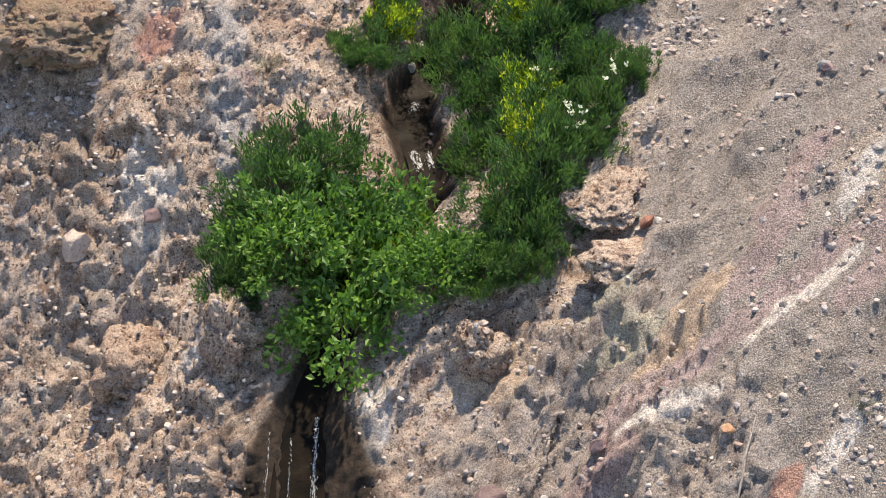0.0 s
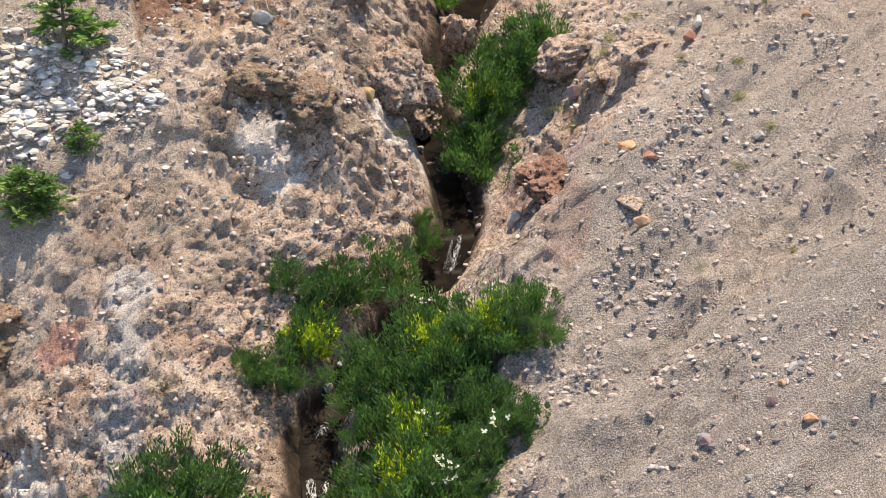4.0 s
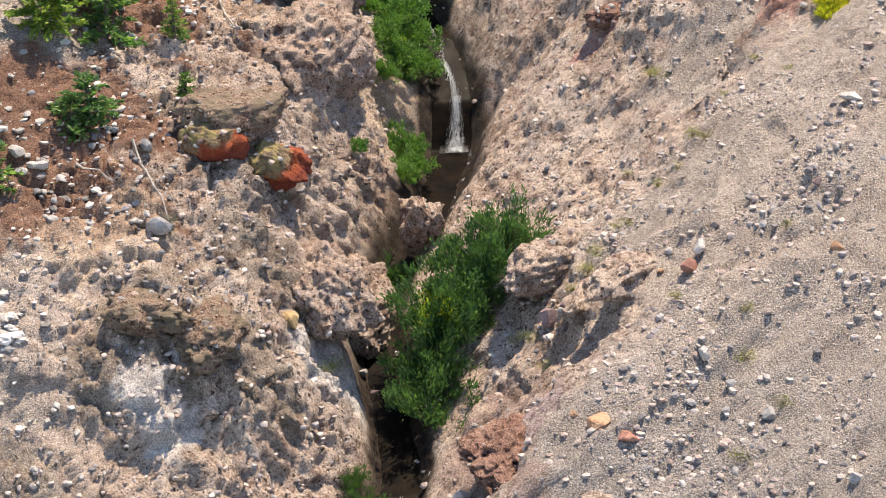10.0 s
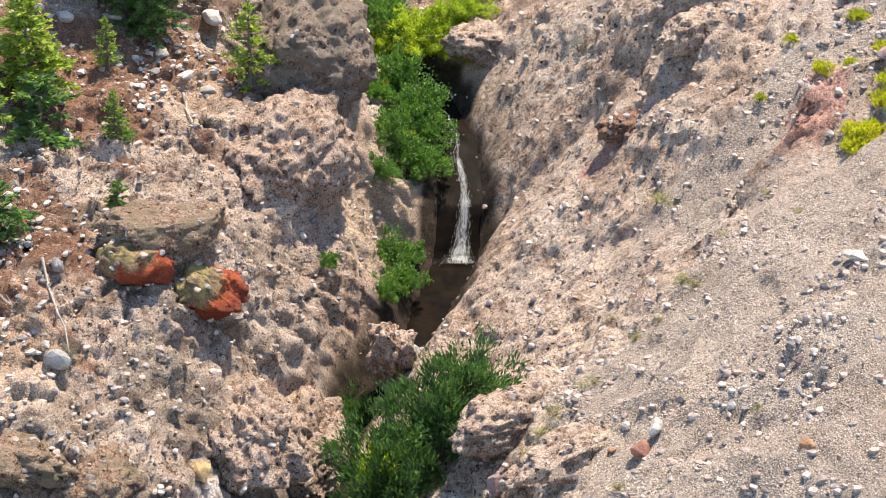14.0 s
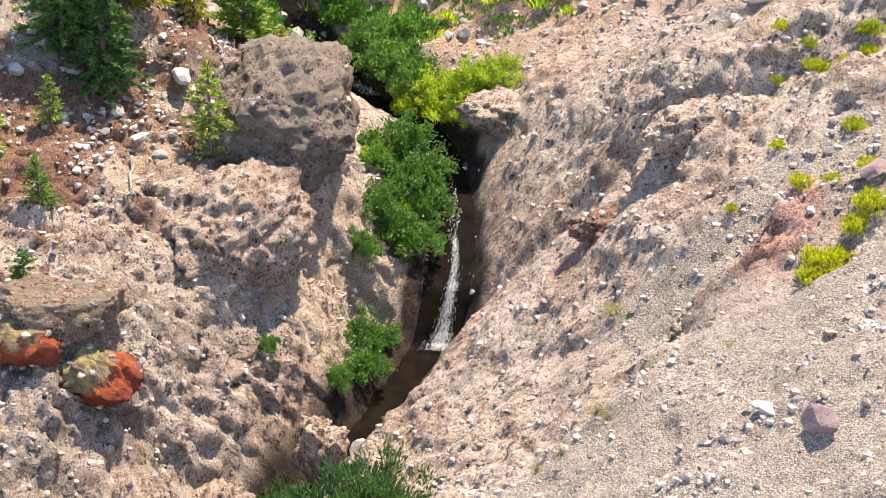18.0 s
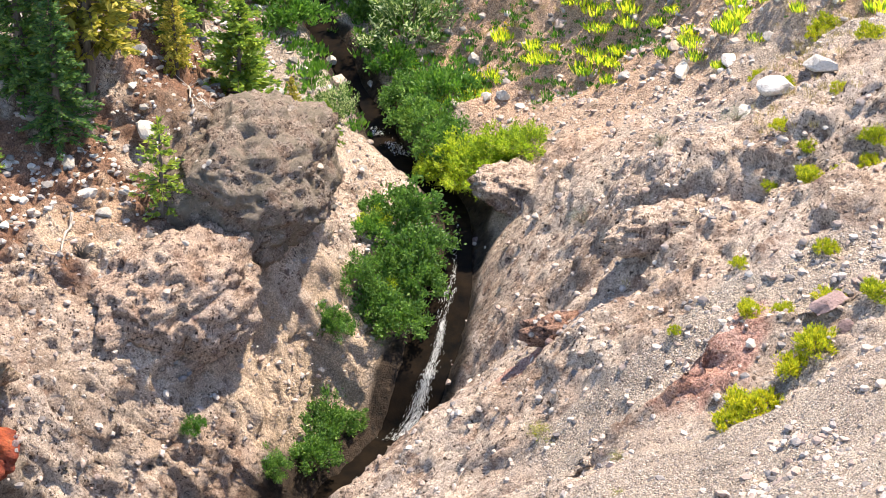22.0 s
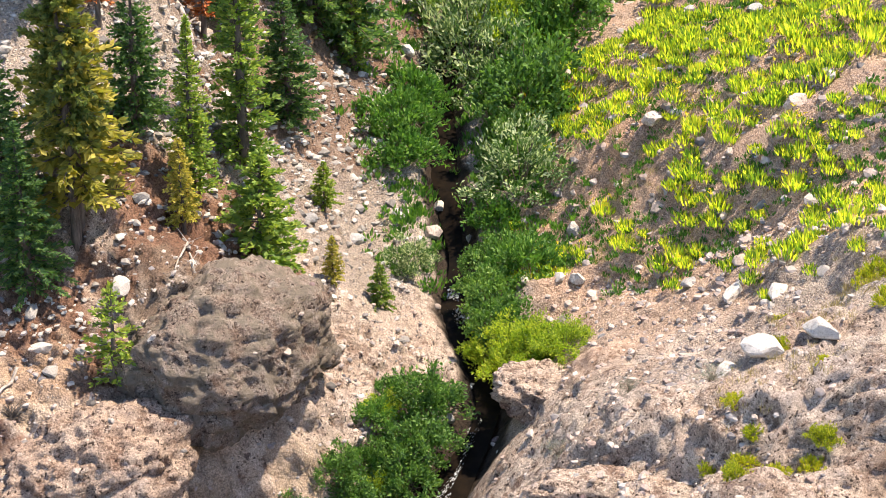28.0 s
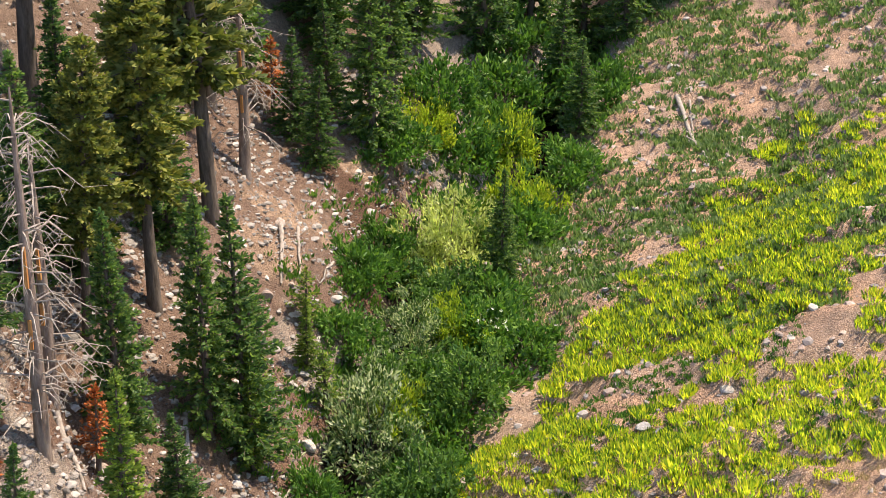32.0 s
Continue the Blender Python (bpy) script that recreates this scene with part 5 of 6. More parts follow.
# mule ears: rosettes of broad upright leaves
def rosette(seed, n=34, tall=.26, mat=M_MULE, wide=.042, body=.15, dome=0.0):
    rng = np.random.RandomState(seed)
    v, f = [], []
    for k in range(n):
        a = rng.uniform(0, 6.283)
        lean = rng.uniform(.02, .6)
        h = tall * rng.uniform(.6, 1.15)
        b = rng.uniform(0, 1) ** .6 * body
        base = np.array((b * math.cos(a), b * math.sin(a), -.03 + dome * rng.uniform() * (1.1 - b / body)))
        d = np.array((math.cos(a) * lean, math.sin(a) * lean, 1.0))
        d /= np.linalg.norm(d)
        s = np.cross(d, (math.cos(a + rng.normal() * .7), math.sin(a + rng.normal() * .7), .2))
        s /= np.linalg.norm(s)
        w = wide * rng.uniform(.7, 1.2)
        up = np.cross(s, d)
        i = len(v)
        tip = base + d * h + np.array((math.cos(a), math.sin(a), -.4)) * (.16 * lean * h)
        mid = base + d * h * .55
        v += [base, mid - s * w * .5 + up * w * .15, tip, mid + s * w * .5 + up * w * .15]
        f.append((i, i + 1, i + 2, i + 3))
    return np.array(v), np.array(f)


def heads_mesh(name, seed, n, r, tall, mat, size=.045):
    rng = np.random.RandomState(seed)
    p = np.stack([rng.normal(size=n) * r * .5, rng.normal(size=n) * r * .5, tall * rng.uniform(.8, 1.2, n)], 1)
    p = np.repeat(p, 5, 0) + rng.normal(size=(n * 5, 3)) * .012
    return leaves_mesh(name, p, rng.normal(size=(n * 5, 3)) + np.array((0, 0, .4)), np.full(n * 5, size), np.full(n * 5, size * .8), mat, rng)




def white_flowers(x, y, k):
    """A few flat white flower heads on long stems."""
    root = thing("white_flowers", (x, y, ground_at(x, y)), "tall white flower heads rising out of green leaves", "flower", "white flowers by the creek")
    tagged(part("flower", heads_mesh("flower", 95 + k, 7, .36, .95, M_WHITEFL, .075), root, "white flower heads"), kind="stuff")
    stems = [((.02 * q, 0, -.1), (.12 * math.cos(q * 2.4), .12 * math.sin(q * 2.4), .9), .008, .005) for q in range(5)]
    tagged(part("stem", sticks_mesh("stem", stems, M_STEM), root), kind="stuff")


for k, (px, py) in enumerate(((0.07, -5.69), (-1.43, -8.96), (-0.2, -8.46), (-0.53, -3.4), (-1.52, -7.2), (-1.41, -9.3), (-2.47, 33.19), (-1.96, 33.17))):
    white_flowers(px, py, k)
ROSETTES = [rosette(80 + k, 112 + 6 * k, .165 + .012 * k, M_MULE, .040, .23, .10) for k in range(5)]
MULE_ME = [mesh_from("foliage", v, f, M_MULE) for v, f in ROSETTES]
FLOWER_ME = [heads_mesh("flower", 90 + k, 5, .3, .28, M_FLOWER) for k in range(2)]


def mule_weight(x, y):
    d = x - stream_x(y)
    along, across = x * .87 + y * .49, -x * .49 + y * .87
    patch = vnoise(across * .8, along * .28, 120) + .6 * vnoise(x * 1.1, y * 1.1, 121)
    band = step(23.5, 29, y + .25 * (x - 3)) * (1 - step(38, 45, y)) * np.exp(-((x - 2.6 - .12 * (y - 30)) / 4.2)**2)
    w = step(-.2, .45, patch + .45 * band) * step(19.8, 22.5, y + .25 * (d - 6)) * step(1.0, 2.0, d) * (1 - step(42, 48, y))
    return np.clip(w * (.35 + .75 * band), 0, 1)


def mule_ears(px, py, s, k, label="clump of broad yellow green mule ear leaves"):
    root = thing("mule_ears", (px, py, ground_at(px, py)), label, "plant", "mule ears on the slope")
    root.scale, root.rotation_euler = (s, s, s * rnd(.85, 1.1)), (0, 0, rnd(0, 6.28))
    tagged(part("foliage", MULE_ME[k % 5], root), kind="stuff")
    if k % 6 == 0:
        tagged(part("flower", FLOWER_ME[k % 2], root, "yellow flower heads"), kind="stuff")


# clumps that stand apart on the bare slope
lone = ((12.5, 8.7, 1.1), (12.2, 8.5, 1.0), (12.45, 8.95, .9), (11.7, 7.8, 1.2), (11.55, 7.55, 1.0), (11.9, 8.0, .9), (11.63, 14.0, .7), (11.7, 13.6, .7), (11.8, 13.0, .8), (11.1, 13.6, .5), (11.1, 14.3, .6), (12.3, 13.2, .7), (11.4, 9.8, .8), (11.9, 9.7, .7),
        (12.6, 9.8, .8), (13.3, 9.5, .9), (10.2, 18.3, .8), (12.65, 13.9, .7), (12.7, 13.6, .8), (11.2, 19.4, .9), (12.2, 17.3, .9), (10.3, 18.0, .7), (11.1, 19.2, 1.0), (12.8, 13.9, .8), (9.8, 21.1, 1.1), (8.3, 21.4, .9), (7.5, 22.2, 1.0), (7.9, 20.8, .9), (6.7, 21.0, .8),
        (2.4, 23.0, .8), (3.4, 22.7, 1.0), (3.8, 21.9, .8), (4.8, 22.5, 1.1), (5.1, 22.3, .8), (6.7, 22.0, .9), (6.1, 23.4, .9), (7.7, 23.6, 1.0), (11.9, 15.8, .6), (10.9, 16.3, .6), (9.2, 19.6, .7), (12.3, 11.2, .7), (11.0, 11.0, .5), (10.2, 9.9, .45), (11.9, 20.4, 1.0))
for k, (px, py, s) in enumerate(lone):
    if py > 19.5:
        mule_ears(px, py, s * .95, k)
    else:
        shrub("cushion", px, py, .22 * s, 1.0)
x, y = scatter(22000, (0, 15, 19, 48), mule_weight, rng)
order = np.argsort(y)
x, y = x[order], y[order]
# thin out what stands too close
kept = []
for px, py in zip(x, y):
    if all((px - a)**2 + (py - b)**2 > (.23 + .15 * hash01(px * 3, py * 3))**2 for a, b in kept[-280:]):
        kept.append((px, py))
single = [q for k, q in enumerate(kept) if 20 < q[1] < 28.5][:250]
chosen = set(single)
rest = [q for q in kept if q not in chosen]
for k, (px, py) in enumerate(single):
    mule_ears(px, py, rnd(.6, 1.3), k + 1)


def plant_mass(name, label, pts, shapes, mat, s0, s1, cat="plant"):
    vs, fs, k = [], [], 0
    pts = np.array(pts)
    z = ground_z(pts[:, 0], pts[:, 1])
    for (px, py), pz in zip(pts, z):
        v, f = shapes[rng.randint(len(shapes))]
        a, s = rng.uniform(0, 6.283), rng.uniform(s0, s1)
        c, sn = math.cos(a) * s, math.sin(a) * s
        vs.append(np.stack([v[:, 0] * c - v[:, 1] * sn + px, v[:, 0] * sn + v[:, 1] * c + py, v[:, 2] * s + pz], 1))
        fs.append(f + k)
        k += len(v)
    return tagged(new(name, mesh_from(name, np.concatenate(vs), np.concatenate(fs), mat)), label, cat, kind="stuff")


plant_mass("mule_ears_field", "wide stand of yellow green mule ears on the slope", rest, ROSETTES, M_MULE, .6, 1.3)
SMALL = [rosette(130 + k, 18, .14, M_FORB, .05, .12) for k in range(4)]
x, y = scatter(7500, (-12, 3, 21, 54), lambda x, y: step(.2, .6, np.abs(x - stream_x(y))) * (1 - step(1.6, 3.2, np.abs(x - stream_x(y)) + .8 * vnoise(x * .8, y * .8, 130))), rng)
plant_mass("forbs", "green herbs crowding the creek banks", list(zip(x, y)), SMALL, M_FORB, .7, 1.6, "herb")
x, y = scatter(8000, (-9, 7, 33, 58), lambda x, y: step(1.5, 2.6, x - stream_x(y)) * step(-.75, -.1, vnoise(x * .6, y * .6, 131)) * .9, rng)
plant_mass("low_herbs", "grey green herbs covering the upper slope", list(zip(x, y)), SMALL, M_SAGEGREEN, .9, 1.8, "herb")
TUFT = [rosette(140 + k, 26, .16, M_GRASS, .008, .08) for k in range(3)]
x, y = scatter(3000, (3, 14, 12, 30), lambda x, y: step(2.5, 4, x - stream_x(y)) * step(.0, .5, vnoise(x * .45, y * .45, 132)) * .8, rng)
plant_mass("dry_grass", "sparse dry tan grass on the bare slope", list(zip(x, y)), TUFT, M_GRASS, .6, 1.2, "grass")

x, y = scatter(11000, (-4, 12, 20, 42), lambda x, y: step(-.1, .4, vnoise(x * .55, y * .7, 134)) * step(1.0, 2.0, x - stream_x(y)) * step(19.5, 21.5, y + .3 * (x - 6)), rng)
plant_mass("green_mat", "patches of low green herbs between stones", list(zip(x, y)), SMALL, M_FORB, .4, 1.0, "herb")

# ---- trees ----
def conifer_meshes(seed, tall, spread_r, needle, bare=.12, dense=1.0, droop=.25, pointed=.85, spray=.26, gap=.085, stem=.018):
    """A tapered trunk, limbs in whorls and needle sprays along them; base at 0."""
    rng = np.random.RandomState(seed)
    nseg = 7
    r0 = stem * tall + .03
    bend = rng.normal(size=2) * .012 * tall
    axis = lambda t: np.array((bend[0] * t * t, bend[1] * t * t, t * tall))
    ts = np.linspace(0, 1, nseg + 1)
    trunk = tube_mesh("trunk", [axis(-.4 / tall)] + [axis(a) for a in ts], [r0 * 1.15] + [r0 * (1 - a * .93) for a in ts], M_BARK)
    P, D, L = [], [], []
    limbs = []
    z = bare
    while z < .985:
        rel = (z - bare) / (1 - bare)
        reach = spread_r * (1 - rel) ** pointed * (1 if rel > .1 else .75 + 2.5 * rel)
        n = rng.randint(5, 9)
        a0 = rng.uniform(0, 6.28)
        for k in range(n):
            if rng.uniform() > dense:
                continue
            a = a0 + k * 6.283 / n + rng.normal() * .25
            ln = max(.06, reach * rng.uniform(.65, 1.2))
            rise = rng.uniform(-droop, droop * .35) + (.55 * rel)
            d = np.array((math.cos(a), math.sin(a), rise))
            d /= np.linalg.norm(d)
            s = axis(z) + (0, 0, rng.normal() * .05)
            e = s + d * ln
            limbs.append((s, e, .012 + .012 * ln, .003))
            side = np.array((-math.sin(a), math.cos(a), 0))
            m = max(2, int(ln / gap))
            for q in range(m):
                t = (q + .6) / m
                if t < .18 and ln > .4:
                    continue
                c = s + d * ln * t + (0, 0, -.05 * ln * t * t)
                for sg in (-1, 1, 0):
                    P.append(c + rng.normal(size=3) * .02)
                    D.append(d * (.75 if sg else 1) + side * sg * rng.uniform(.5, 1.0) + np.array((0, 0, rng.normal() * .22 + .08)))
                    L.append(spray * rng.uniform(.55, 1.1) * (1.15 - .55 * t) * (.6 + .4 * min(1, ln)))
        z += (.16 + .10 * (1 - rel)) / tall * rng.uniform(.8, 1.2)
    for k in range(10):
        P.append(axis(1) - (0, 0, .03 * k))
        D.append(rng.normal(size=3) * .3 + np.array((0, 0, 1.0)))
        L.append(.12)
    P, D, L = np.array(P), np.array(D), np.array(L)
    rep = 2
    P2, D2 = np.repeat(P, rep, 0), np.repeat(D, rep, 0) + rng.normal(size=(len(P) * rep, 3)) * .28
    L2 = np.repeat(L, rep)
    crown = leaves_mesh("crown", P2, D2, L2 * 1.1, L2 * .5, needle, rng, .1)
    return trunk, crown, sticks_mesh("limb", limbs, M_BARK)


TREES = {
    "fir": [conifer_meshes(200 + k, 6.0, 1.35, M_FIR, .04) for k in range(2)],
    "slim fir": [conifer_meshes(210 + k, 6.0, 1.0, M_FIRLIT, .04, 1.0, .1) for k in range(2)],
    "broad fir": [conifer_meshes(220 + k, 3.2, 1.35, M_FIRLIT, .05, 1.0, .3, .7, .3) for k in range(2)],
    "sapling": [conifer_meshes(230 + k, 1.8, .6, M_FIRLIT, .14, 1.0, .15, .6, .2) for k in range(2)],
    "pine": [conifer_meshes(240 + k, 10.0, 1.6, M_PINE, .34, .8, .35, .5, .36) for k in range(2)],
    "yellow pine": [conifer_meshes(250 + k, 4.0, 1.0, M_GOLD, .12, .9, .3, .6, .28) for k in range(1)],
    "dead fir": [conifer_meshes(260 + k, 2.0, .42, M_DEADNEEDLE, .3, .9, .45, .6, .2) for k in range(2)],
    "shrub fir": [conifer_meshes(270 + k, 1.0, .75, M_FIR, .03, 1.0, .1, .5, .26) for k in range(2)],
}
TREE_TEXT = {"fir": "dark green fir with drooping boughs on the bank", "slim fir": "slender light green young fir on the bank", "broad fir": "bushy green young fir on the scree",
             "sapling": "small bright green fir sapling on bare soil", "pine": "tall pine with a bare grey lower trunk", "yellow pine": "thin yellowing conifer with sparse needles",
             "dead fir": "small dead conifer with rust red needles", "shrub fir": "low dark green conifer seedling bush"}
TREE_TALL = {"fir": 6.0, "slim fir": 6.0, "broad fir": 3.2, "sapling": 1.8, "pine": 10.0, "yellow pine": 4.0, "dead fir": 2.0, "shrub fir": 1.0}


def tree(kind, x, y, tall, wide=1.0):
    root = thing("conifer", (x, y, ground_at(x, y)), TREE_TEXT[kind], "tree", kind + " trees")
    s = tall / TREE_TALL[kind]
    root.scale, root.rotation_euler = (s * wide, s * wide, s), (rnd(-.03, .03), rnd(-.03, .03), rnd(0, 6.28))
    trunk, crown, limbs = TREES[kind][random.randrange(len(TREES[kind]))]
    part("trunk", trunk, root)
    tagged(part("crown", crown, root), kind="stuff")
    tagged(part("limb", limbs, root), kind="stuff")
    return root


for kind, x, y, tall, wide in (
    ("pine", -6.6, 23.2, 7.0, .9), ("fir", -4.75, 22.1, 5.6, .85), ("slim fir", -1.3, 18.3, 5.5, .95), ("fir", -4.3, 25.8, 6.6, .88), ("fir", -4.6, 24.8, 6.0, .78), ("slim fir", -4.0, 25.6, 3.2, .9),
    ("pine", -6.9, 25.8, 8.5, 1.0), ("pine", -8.7, 30.2, 11.0, 1.0), ("fir", -3.0, 21.9, 3.4, 1.1), ("fir", -2.1, 16.2, 3.4, 1.0), ("slim fir", -1.0, 16.4, 3.6, 1.0),
    ("broad fir", .1, 16.9, 2.5, 1.0), ("yellow pine", -1.7, 14.1, 4.6, 1.0), ("yellow pine", -.65, 15.7, 1.8, .8), ("pine", -1.6, 13.9, 6.5, .7), ("fir", -1.75, 12.8, 3.2, 1.2), ("fir", -2.6, 13.2, 4.0, 1.1),
    ("sapling", .3, 12.6, 1.9, 1.0), ("sapling", -2.4, 11.3, 1.0, 1.0), ("sapling", -2.1, 9.3, .95, 1.0), ("shrub fir", -2.0, 7.8, .45, 1.0), ("shrub fir", -4.0, 6.7, .8, 1.2), ("shrub fir", -4.3, 6.4, .7, 1.2),
    ("shrub fir", -3.5, 9.2, 1.1, 1.2), ("broad fir", -3.7, 10.0, 2.0, 1.1), ("broad fir", -4.7, 8.7, 1.8, 1.1), ("fir", -6.3, 6.4, 2.6, 1.2), ("shrub fir", -6.1, 5.1, .9, 1.2), ("shrub fir", -2.1, 9.5, .5, 1),
    ("shrub fir", -7.5, 3.4, 1.2, 1.3), ("shrub fir", -7.4, 1.15, .55, 1.2), ("shrub fir", -8.8, .3, .9, 1.4), ("shrub fir", -8.3, .2, .7, 1.3),
    ("fir", -4.6, 16.9, 5.5, 1.1), ("fir", -7.9, 24.5, 4.5, 1.1), ("fir", -7.8, 22.9, 5.0, 1.1), ("fir", -5.7, 18.9, 5.5, 1.0), ("broad fir", -1.3, 20.8, 1.0, .9),
    ("dead fir", -4.3, 20.8, 2.1, 1.0), ("dead fir", -3.6, 17.0, 1.8, 1.0), ("dead fir", -11.4, 36.4, 2.2, 1.0),
    ("fir", -10.7, 36.3, 3.2, 1.1), ("fir", -10.8, 38.2, 3.4, 1.0), ("fir", -9.4, 38.4, 6.0, .9), ("fir", -8.1, 47.0, 4.4, 1.1), ("fir", -6.0, 44.5, 3.0, 1.2), ("fir", -3.8, 36.3, 3.2, .9),
    ("fir", -9.5, 26.0, 5.0, 1.0), ("fir", -10.5, 30.0, 6.0, 1.0), ("fir", -12.0, 33.5, 6.5, 1.0), ("pine", -11.5, 27.0, 11.0, 1.1), ("fir", -12.5, 40.0, 7.0, 1.0), ("pine", -14.0, 36.0, 11.0, 1.1), ("fir", -12.5, 44.0, 6.5, 1.0), ("fir", -12.0, 48.5, 7.0, 1.0),
    ("fir", -9.5, 51.0, 6.0, 1.0), ("fir", -7.0, 52.5, 6.0, 1.0), ("fir", -14.5, 30.0, 7.0, 1.0), ("fir", -7.3, 22.0, 4.2, 1.1), ("fir", -6.2, 19.0, 5.0, 1.1), ("pine", -5.4, 17.5, 9.0, 1.0), ("sapling", -6.2, 30.7, 1.5, 1.0), ("sapling", -5.6, 28.0, 1.2, 1.1), ("slim fir", -5.4, 29.6, 2.0, 1.2), ("sapling", -4.6, 29.3, 1.4, 1.2),
    ("fir", -12.6, 36.3, 6.0, 1.0), ("fir", -11.8, 39.6, 5.5, 1.0), ("fir", -10.7, 41.2, 5.0, 1.0), ("fir", -11.2, 43.3, 6.0, 1.0), ("fir", -10.6, 46.4, 6.0, 1.0), ("fir", -10.4, 49.0, 6.5, 1.0), ("fir", -8.3, 53.2, 6.5, 1.0), ("fir", -6.4, 55.5, 6.0, 1.0), ("fir", -13.8, 38.6, 7.0, 1.0), ("fir", -14.2, 42.5, 7.0, 1.0), ("fir", -7.6, 50.4, 5.0, 1.0), ("fir", -9.6, 36.0, 3.0, 1.1), ("fir", -8.2, 28.0, 4.5, 1.0), ("fir", -10.2, 23.5, 6.0, 1.0), ("shrub fir", -6.6, 28.9, .8, 1.2), ("shrub fir", -7.6, 24.4, .9, 1.2), ("fir", -16.0, 41.0, 8.0, 1.0), ("fir", -15.5, 46.0, 8.0, 1.0), ("fir", -13.0, 53.0, 8.0, 1.0), ("fir", -4.0, 55.0, 6.0, 1.0), ("broad fir", 1.0, 19.5, 1.0, .8), ("yellow pine", .6, 18.5, 1.1, .9),
):
    tree(kind, x, y, tall, wide)

# bare snag with hanging dead boughs
def snag(x, y, tall, seed, label):
    rng = np.random.RandomState(seed)
    root = thing("dead_tree", (x, y, ground_at(x, y)), label, "tree")
    line = [(0, 0, -.4), (0, 0, 0), (.03, .02, tall * .3), (-.03, .05, tall * .62), (0, 0, tall)]
    part("trunk", tube_mesh("trunk", line, [.19, .17, .14, .10, .02], M_SNAG), root)
    lines = []
    for k in range(64):
        t = rng.uniform(.12, .97)
        a = rng.uniform(0, 6.28)
        ln = rng.uniform(.5, 1.5) * (1.15 - .6 * t)
        s = np.array((0, 0, t * tall))
        mid = s + np.array((math.cos(a) * ln * .6, math.sin(a) * ln * .6, rng.uniform(.0, .2) * ln))
        end = mid + np.array((math.cos(a) * ln * .5, math.sin(a) * ln * .5, -rng.uniform(.1, .6) * ln))
        lines += [(s, mid, .022, .015), (mid, end, .015, .005)]
        for q in range(4):
            u = rng.uniform(.2, 1)
            b = mid + (end - mid) * u
            lines.append((b, b + np.array((rng.normal() * .18, rng.normal() * .18, -rng.uniform(.05, .3))), .007, .003))
    tagged(part("branch", sticks_mesh("branch", lines, M_DEADWOOD), root), "bleached hanging branches", kind="stuff")
    scar = sticks_mesh("scar", [((.08, -.11, tall * .30), (.06, -.09, tall * .38), .05, .05), ((.07, -.08, tall * .47), (.04, -.06, tall * .58), .05, .04)], M_RAW)
    tagged(part("scar", scar, root), "orange strips of raw wood", kind="stuff")
    return root


snag(-3.75, 18.7, 7.6, 1, "standing dead tree with bleached hanging branches")
snag(-5.3, 20.6, 6.0, 2, "grey dead tree with fine bare branches")
snag(-9.8, 33.0, 6.0, 3, "grey dead tree among firs")
snag(-11.6, 33.9, 6.0, 4, "reddish dead conifer with bare drooping branches")


def dead_bush(x, y, r, label):
    """A ball of fine dead twigs."""
    twig = np.random.RandomState(int(abs(x) * 100))
    root = thing("dead_bush", (x, y, ground_at(x, y)), label, "dead bush")
    lines = []
    for k in range(150):
        v = twig.normal(size=3)
        v[2] = abs(v[2]) * .8
        v *= r * twig.uniform(.7, 1.05) / np.linalg.norm(v)
        m = v * .5 + twig.normal(size=3) * .08 * r
        lines += [((0, 0, -.05), m, .009, .007), (m, v, .007, .003)]
    tagged(part("twig", sticks_mesh("twig", lines, M_DARKTWIG), root), kind="stuff")


dead_bush(-.57, 10.95, .32, "dark grey dead bush on tan soil")
dead_bush(-6.9, 4.9, .4, "grey tangle of dead twigs on red soil")


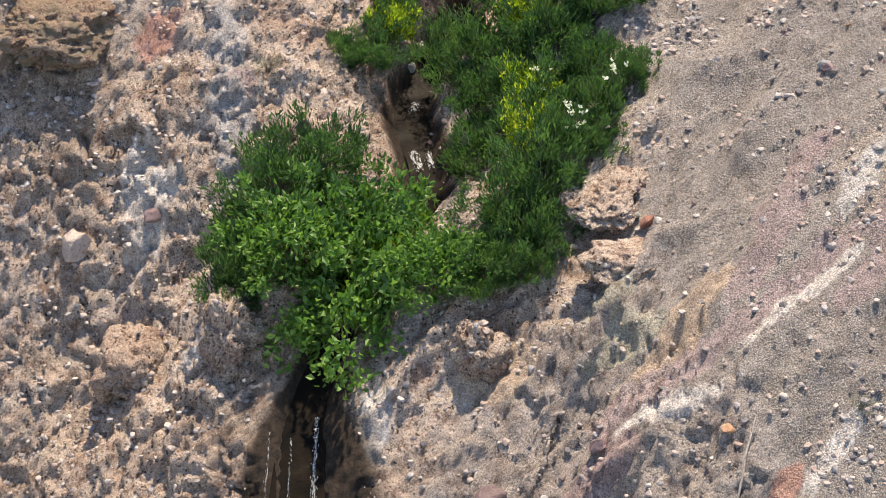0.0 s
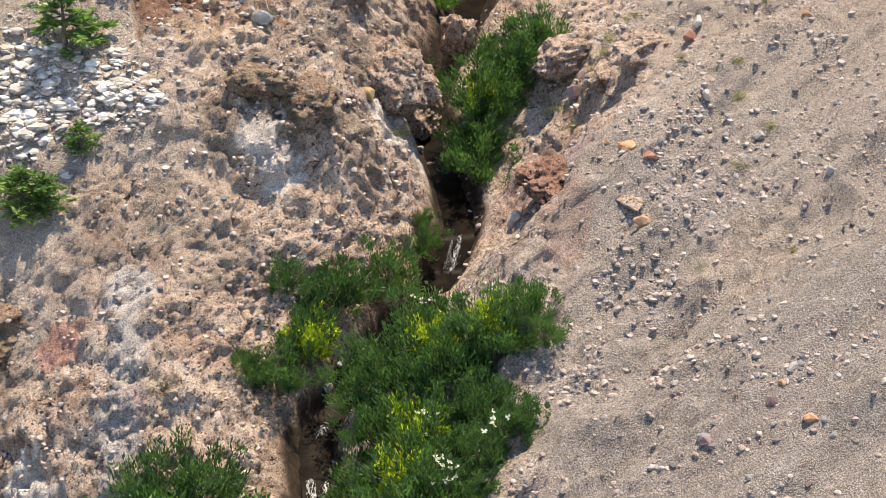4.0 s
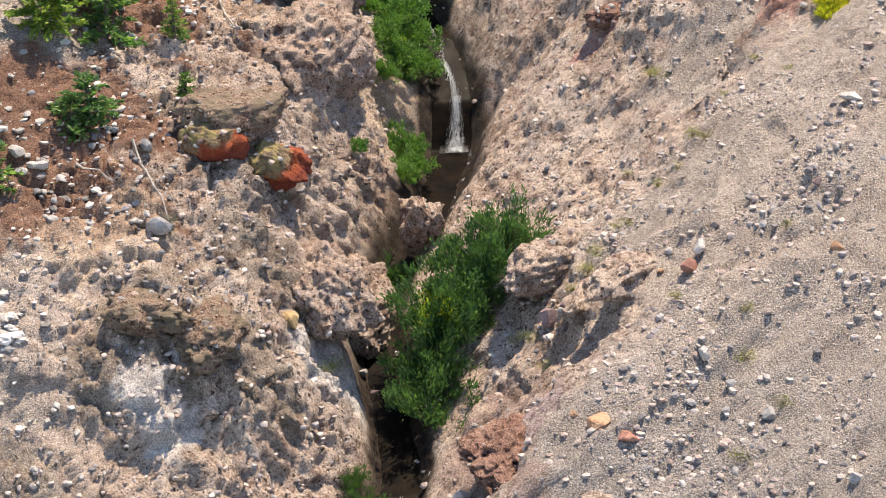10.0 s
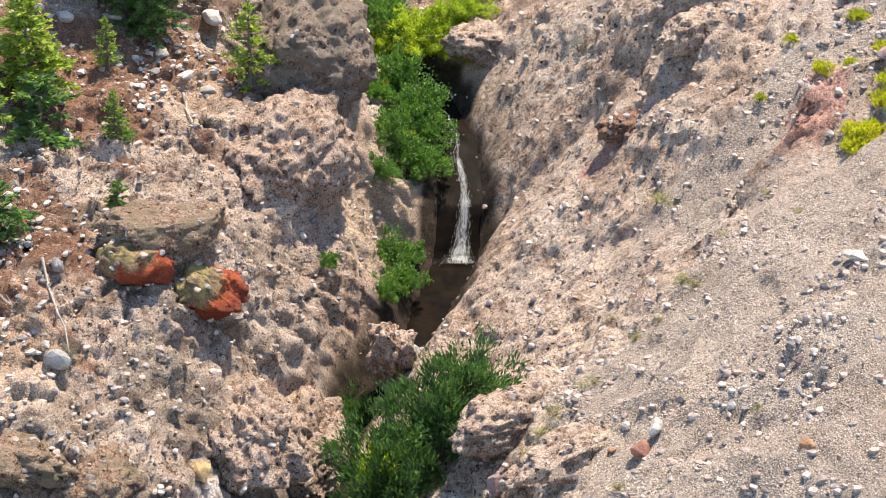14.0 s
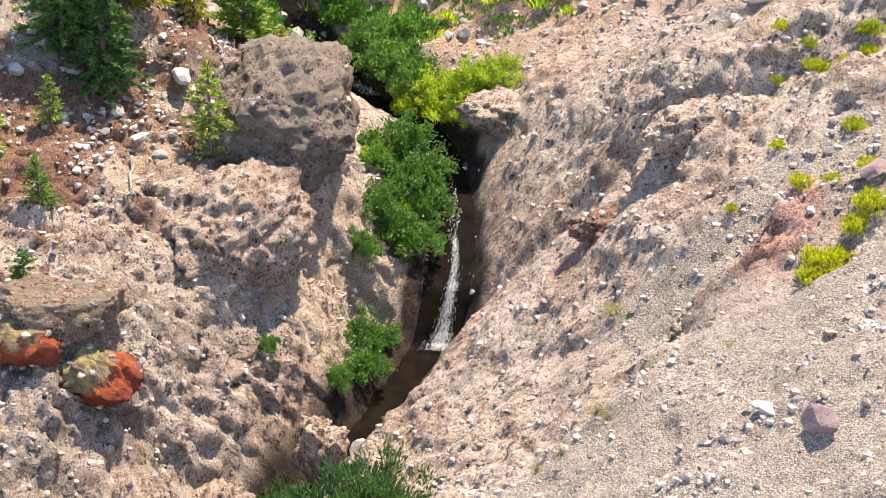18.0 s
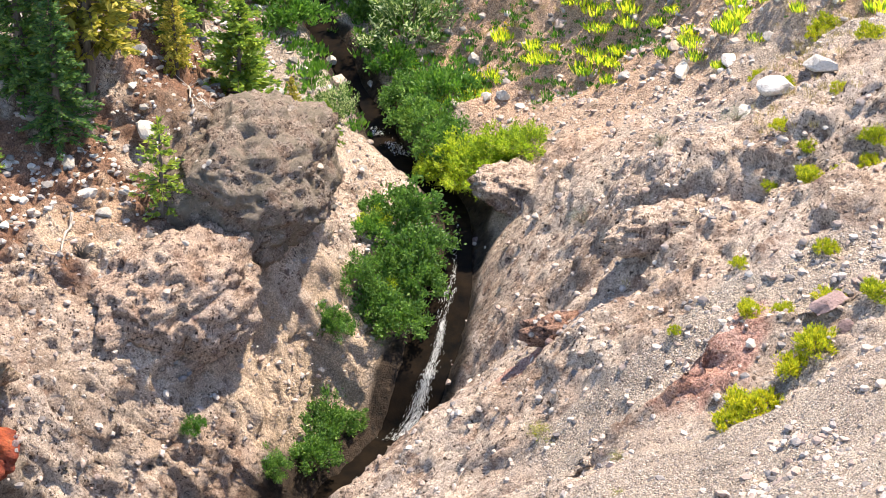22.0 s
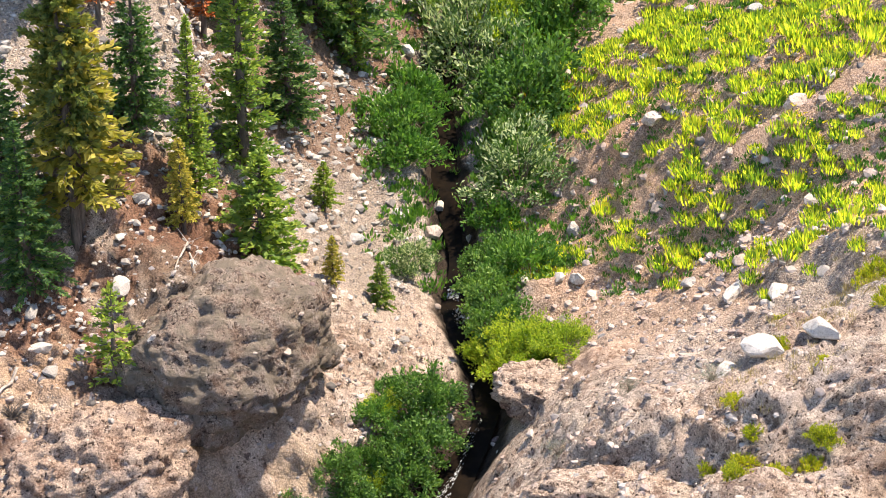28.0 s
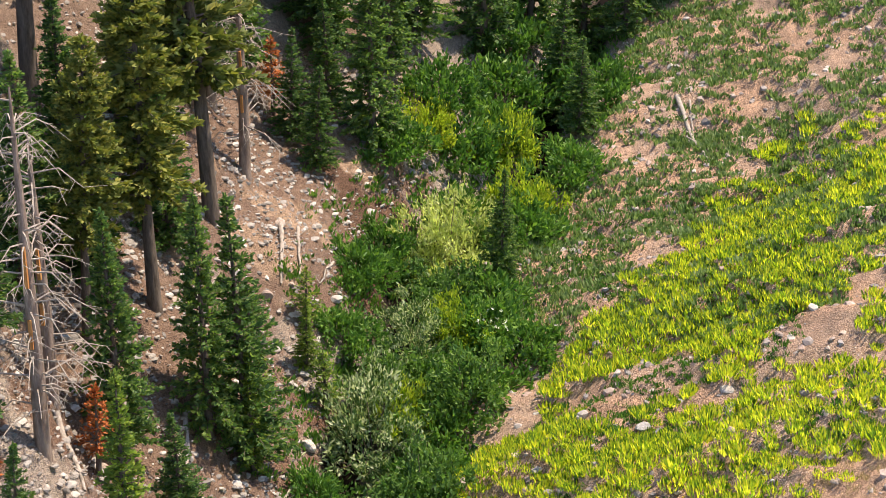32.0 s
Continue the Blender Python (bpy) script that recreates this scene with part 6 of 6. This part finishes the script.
def log(x0, y0, x1, y1, r, label, mat=M_DEADWOOD, lift=.05, twigs=6):
    n = 5
    pts = [(x0 + (x1 - x0) * k / n, y0 + (y1 - y0) * k / n) for k in range(n + 1)]
    pts = [(px + rnd(-.03, .03), py + rnd(-.03, .03), ground_at(px, py) + lift) for px, py in pts]
    o = Vector(pts[0])
    root = thing("fallen_branch", o, label, "log")
    loc = [tuple(Vector(q) - o) for q in pts]
    part("stem", tube_mesh("stem", loc, [r * (1 - .12 * k) for k in range(n + 1)], mat, 6), root)
    tw = []
    for k in range(twigs):
        a = Vector(loc[random.randrange(1, n + 1)])
        tw.append((a, a + Vector((rnd(-.3, .3), rnd(-.3, .3), rnd(.02, .2))), r * .35, r * .12))
    if tw:
        tagged(part("twig", sticks_mesh("twig", tw, mat), root), kind="stuff")
    return root


for args in ((-3.2, 5.9, -2.6, 4.4, .03, "pale crooked fallen branch on soil"), (-4.3, 5.4, -3.6, 5.0, .03, "short dead branch on reddish soil"), (-5.2, 3.2, -4.4, 3.6, .02, "thin dead branch on soil"),
             (-1.0, 11.6, -.75, 10.4, .035, "weathered stick lying down the slope"), (-.4, 15.6, .2, 14.4, .03, "grey fallen branch among stones"), (-.1, 15.2, .5, 14.6, .02, "thin grey fallen branch"),
             (-4.9, 20.3, -3.4, 19.4, .09, "grey fallen log on the scree"), (-4.9, 24.4, -3.7, 22.8, .07, "grey fallen log on the scree"), (-3.4, 26.4, -2.6, 24.0, .05, "fallen branch on the scree"),
             (-8.3, 32.5, -7.0, 30.8, .09, "grey log on the eroded bank"), (-8.0, 32.9, -6.9, 31.4, .06, "grey log on the eroded bank"), (-3.6, 46.2, -1.2, 43.5, .09, "bleached fallen conifer trunk on the slope"),
             (-3.2, 46.2, -2.2, 44.6, .04, "bleached dead branch on the slope"), (-5.6, 43.2, -4.6, 42.4, .06, "grey root at the foot of a fir"), (-7.1, 33.2, -6.6, 31.9, .04, "pale fallen branch on the bank"), (-7.9, 45.2, -7.2, 44.4, .06, "pale driftwood in the creek"), (-8.0, 44.4, -7.3, 44.9, .05, "pale driftwood in the creek"),
             (-4.0, -8.4, -3.4, -8.0, .02, "bare twigs hanging over the creek"), (-4.1, -8.0, -3.5, -8.3, .02, "bare twigs hanging over the creek"), (-2.2, -18.2, -1.3, -17.1, .03, "dry stalks on gravel")):
    log(*args)
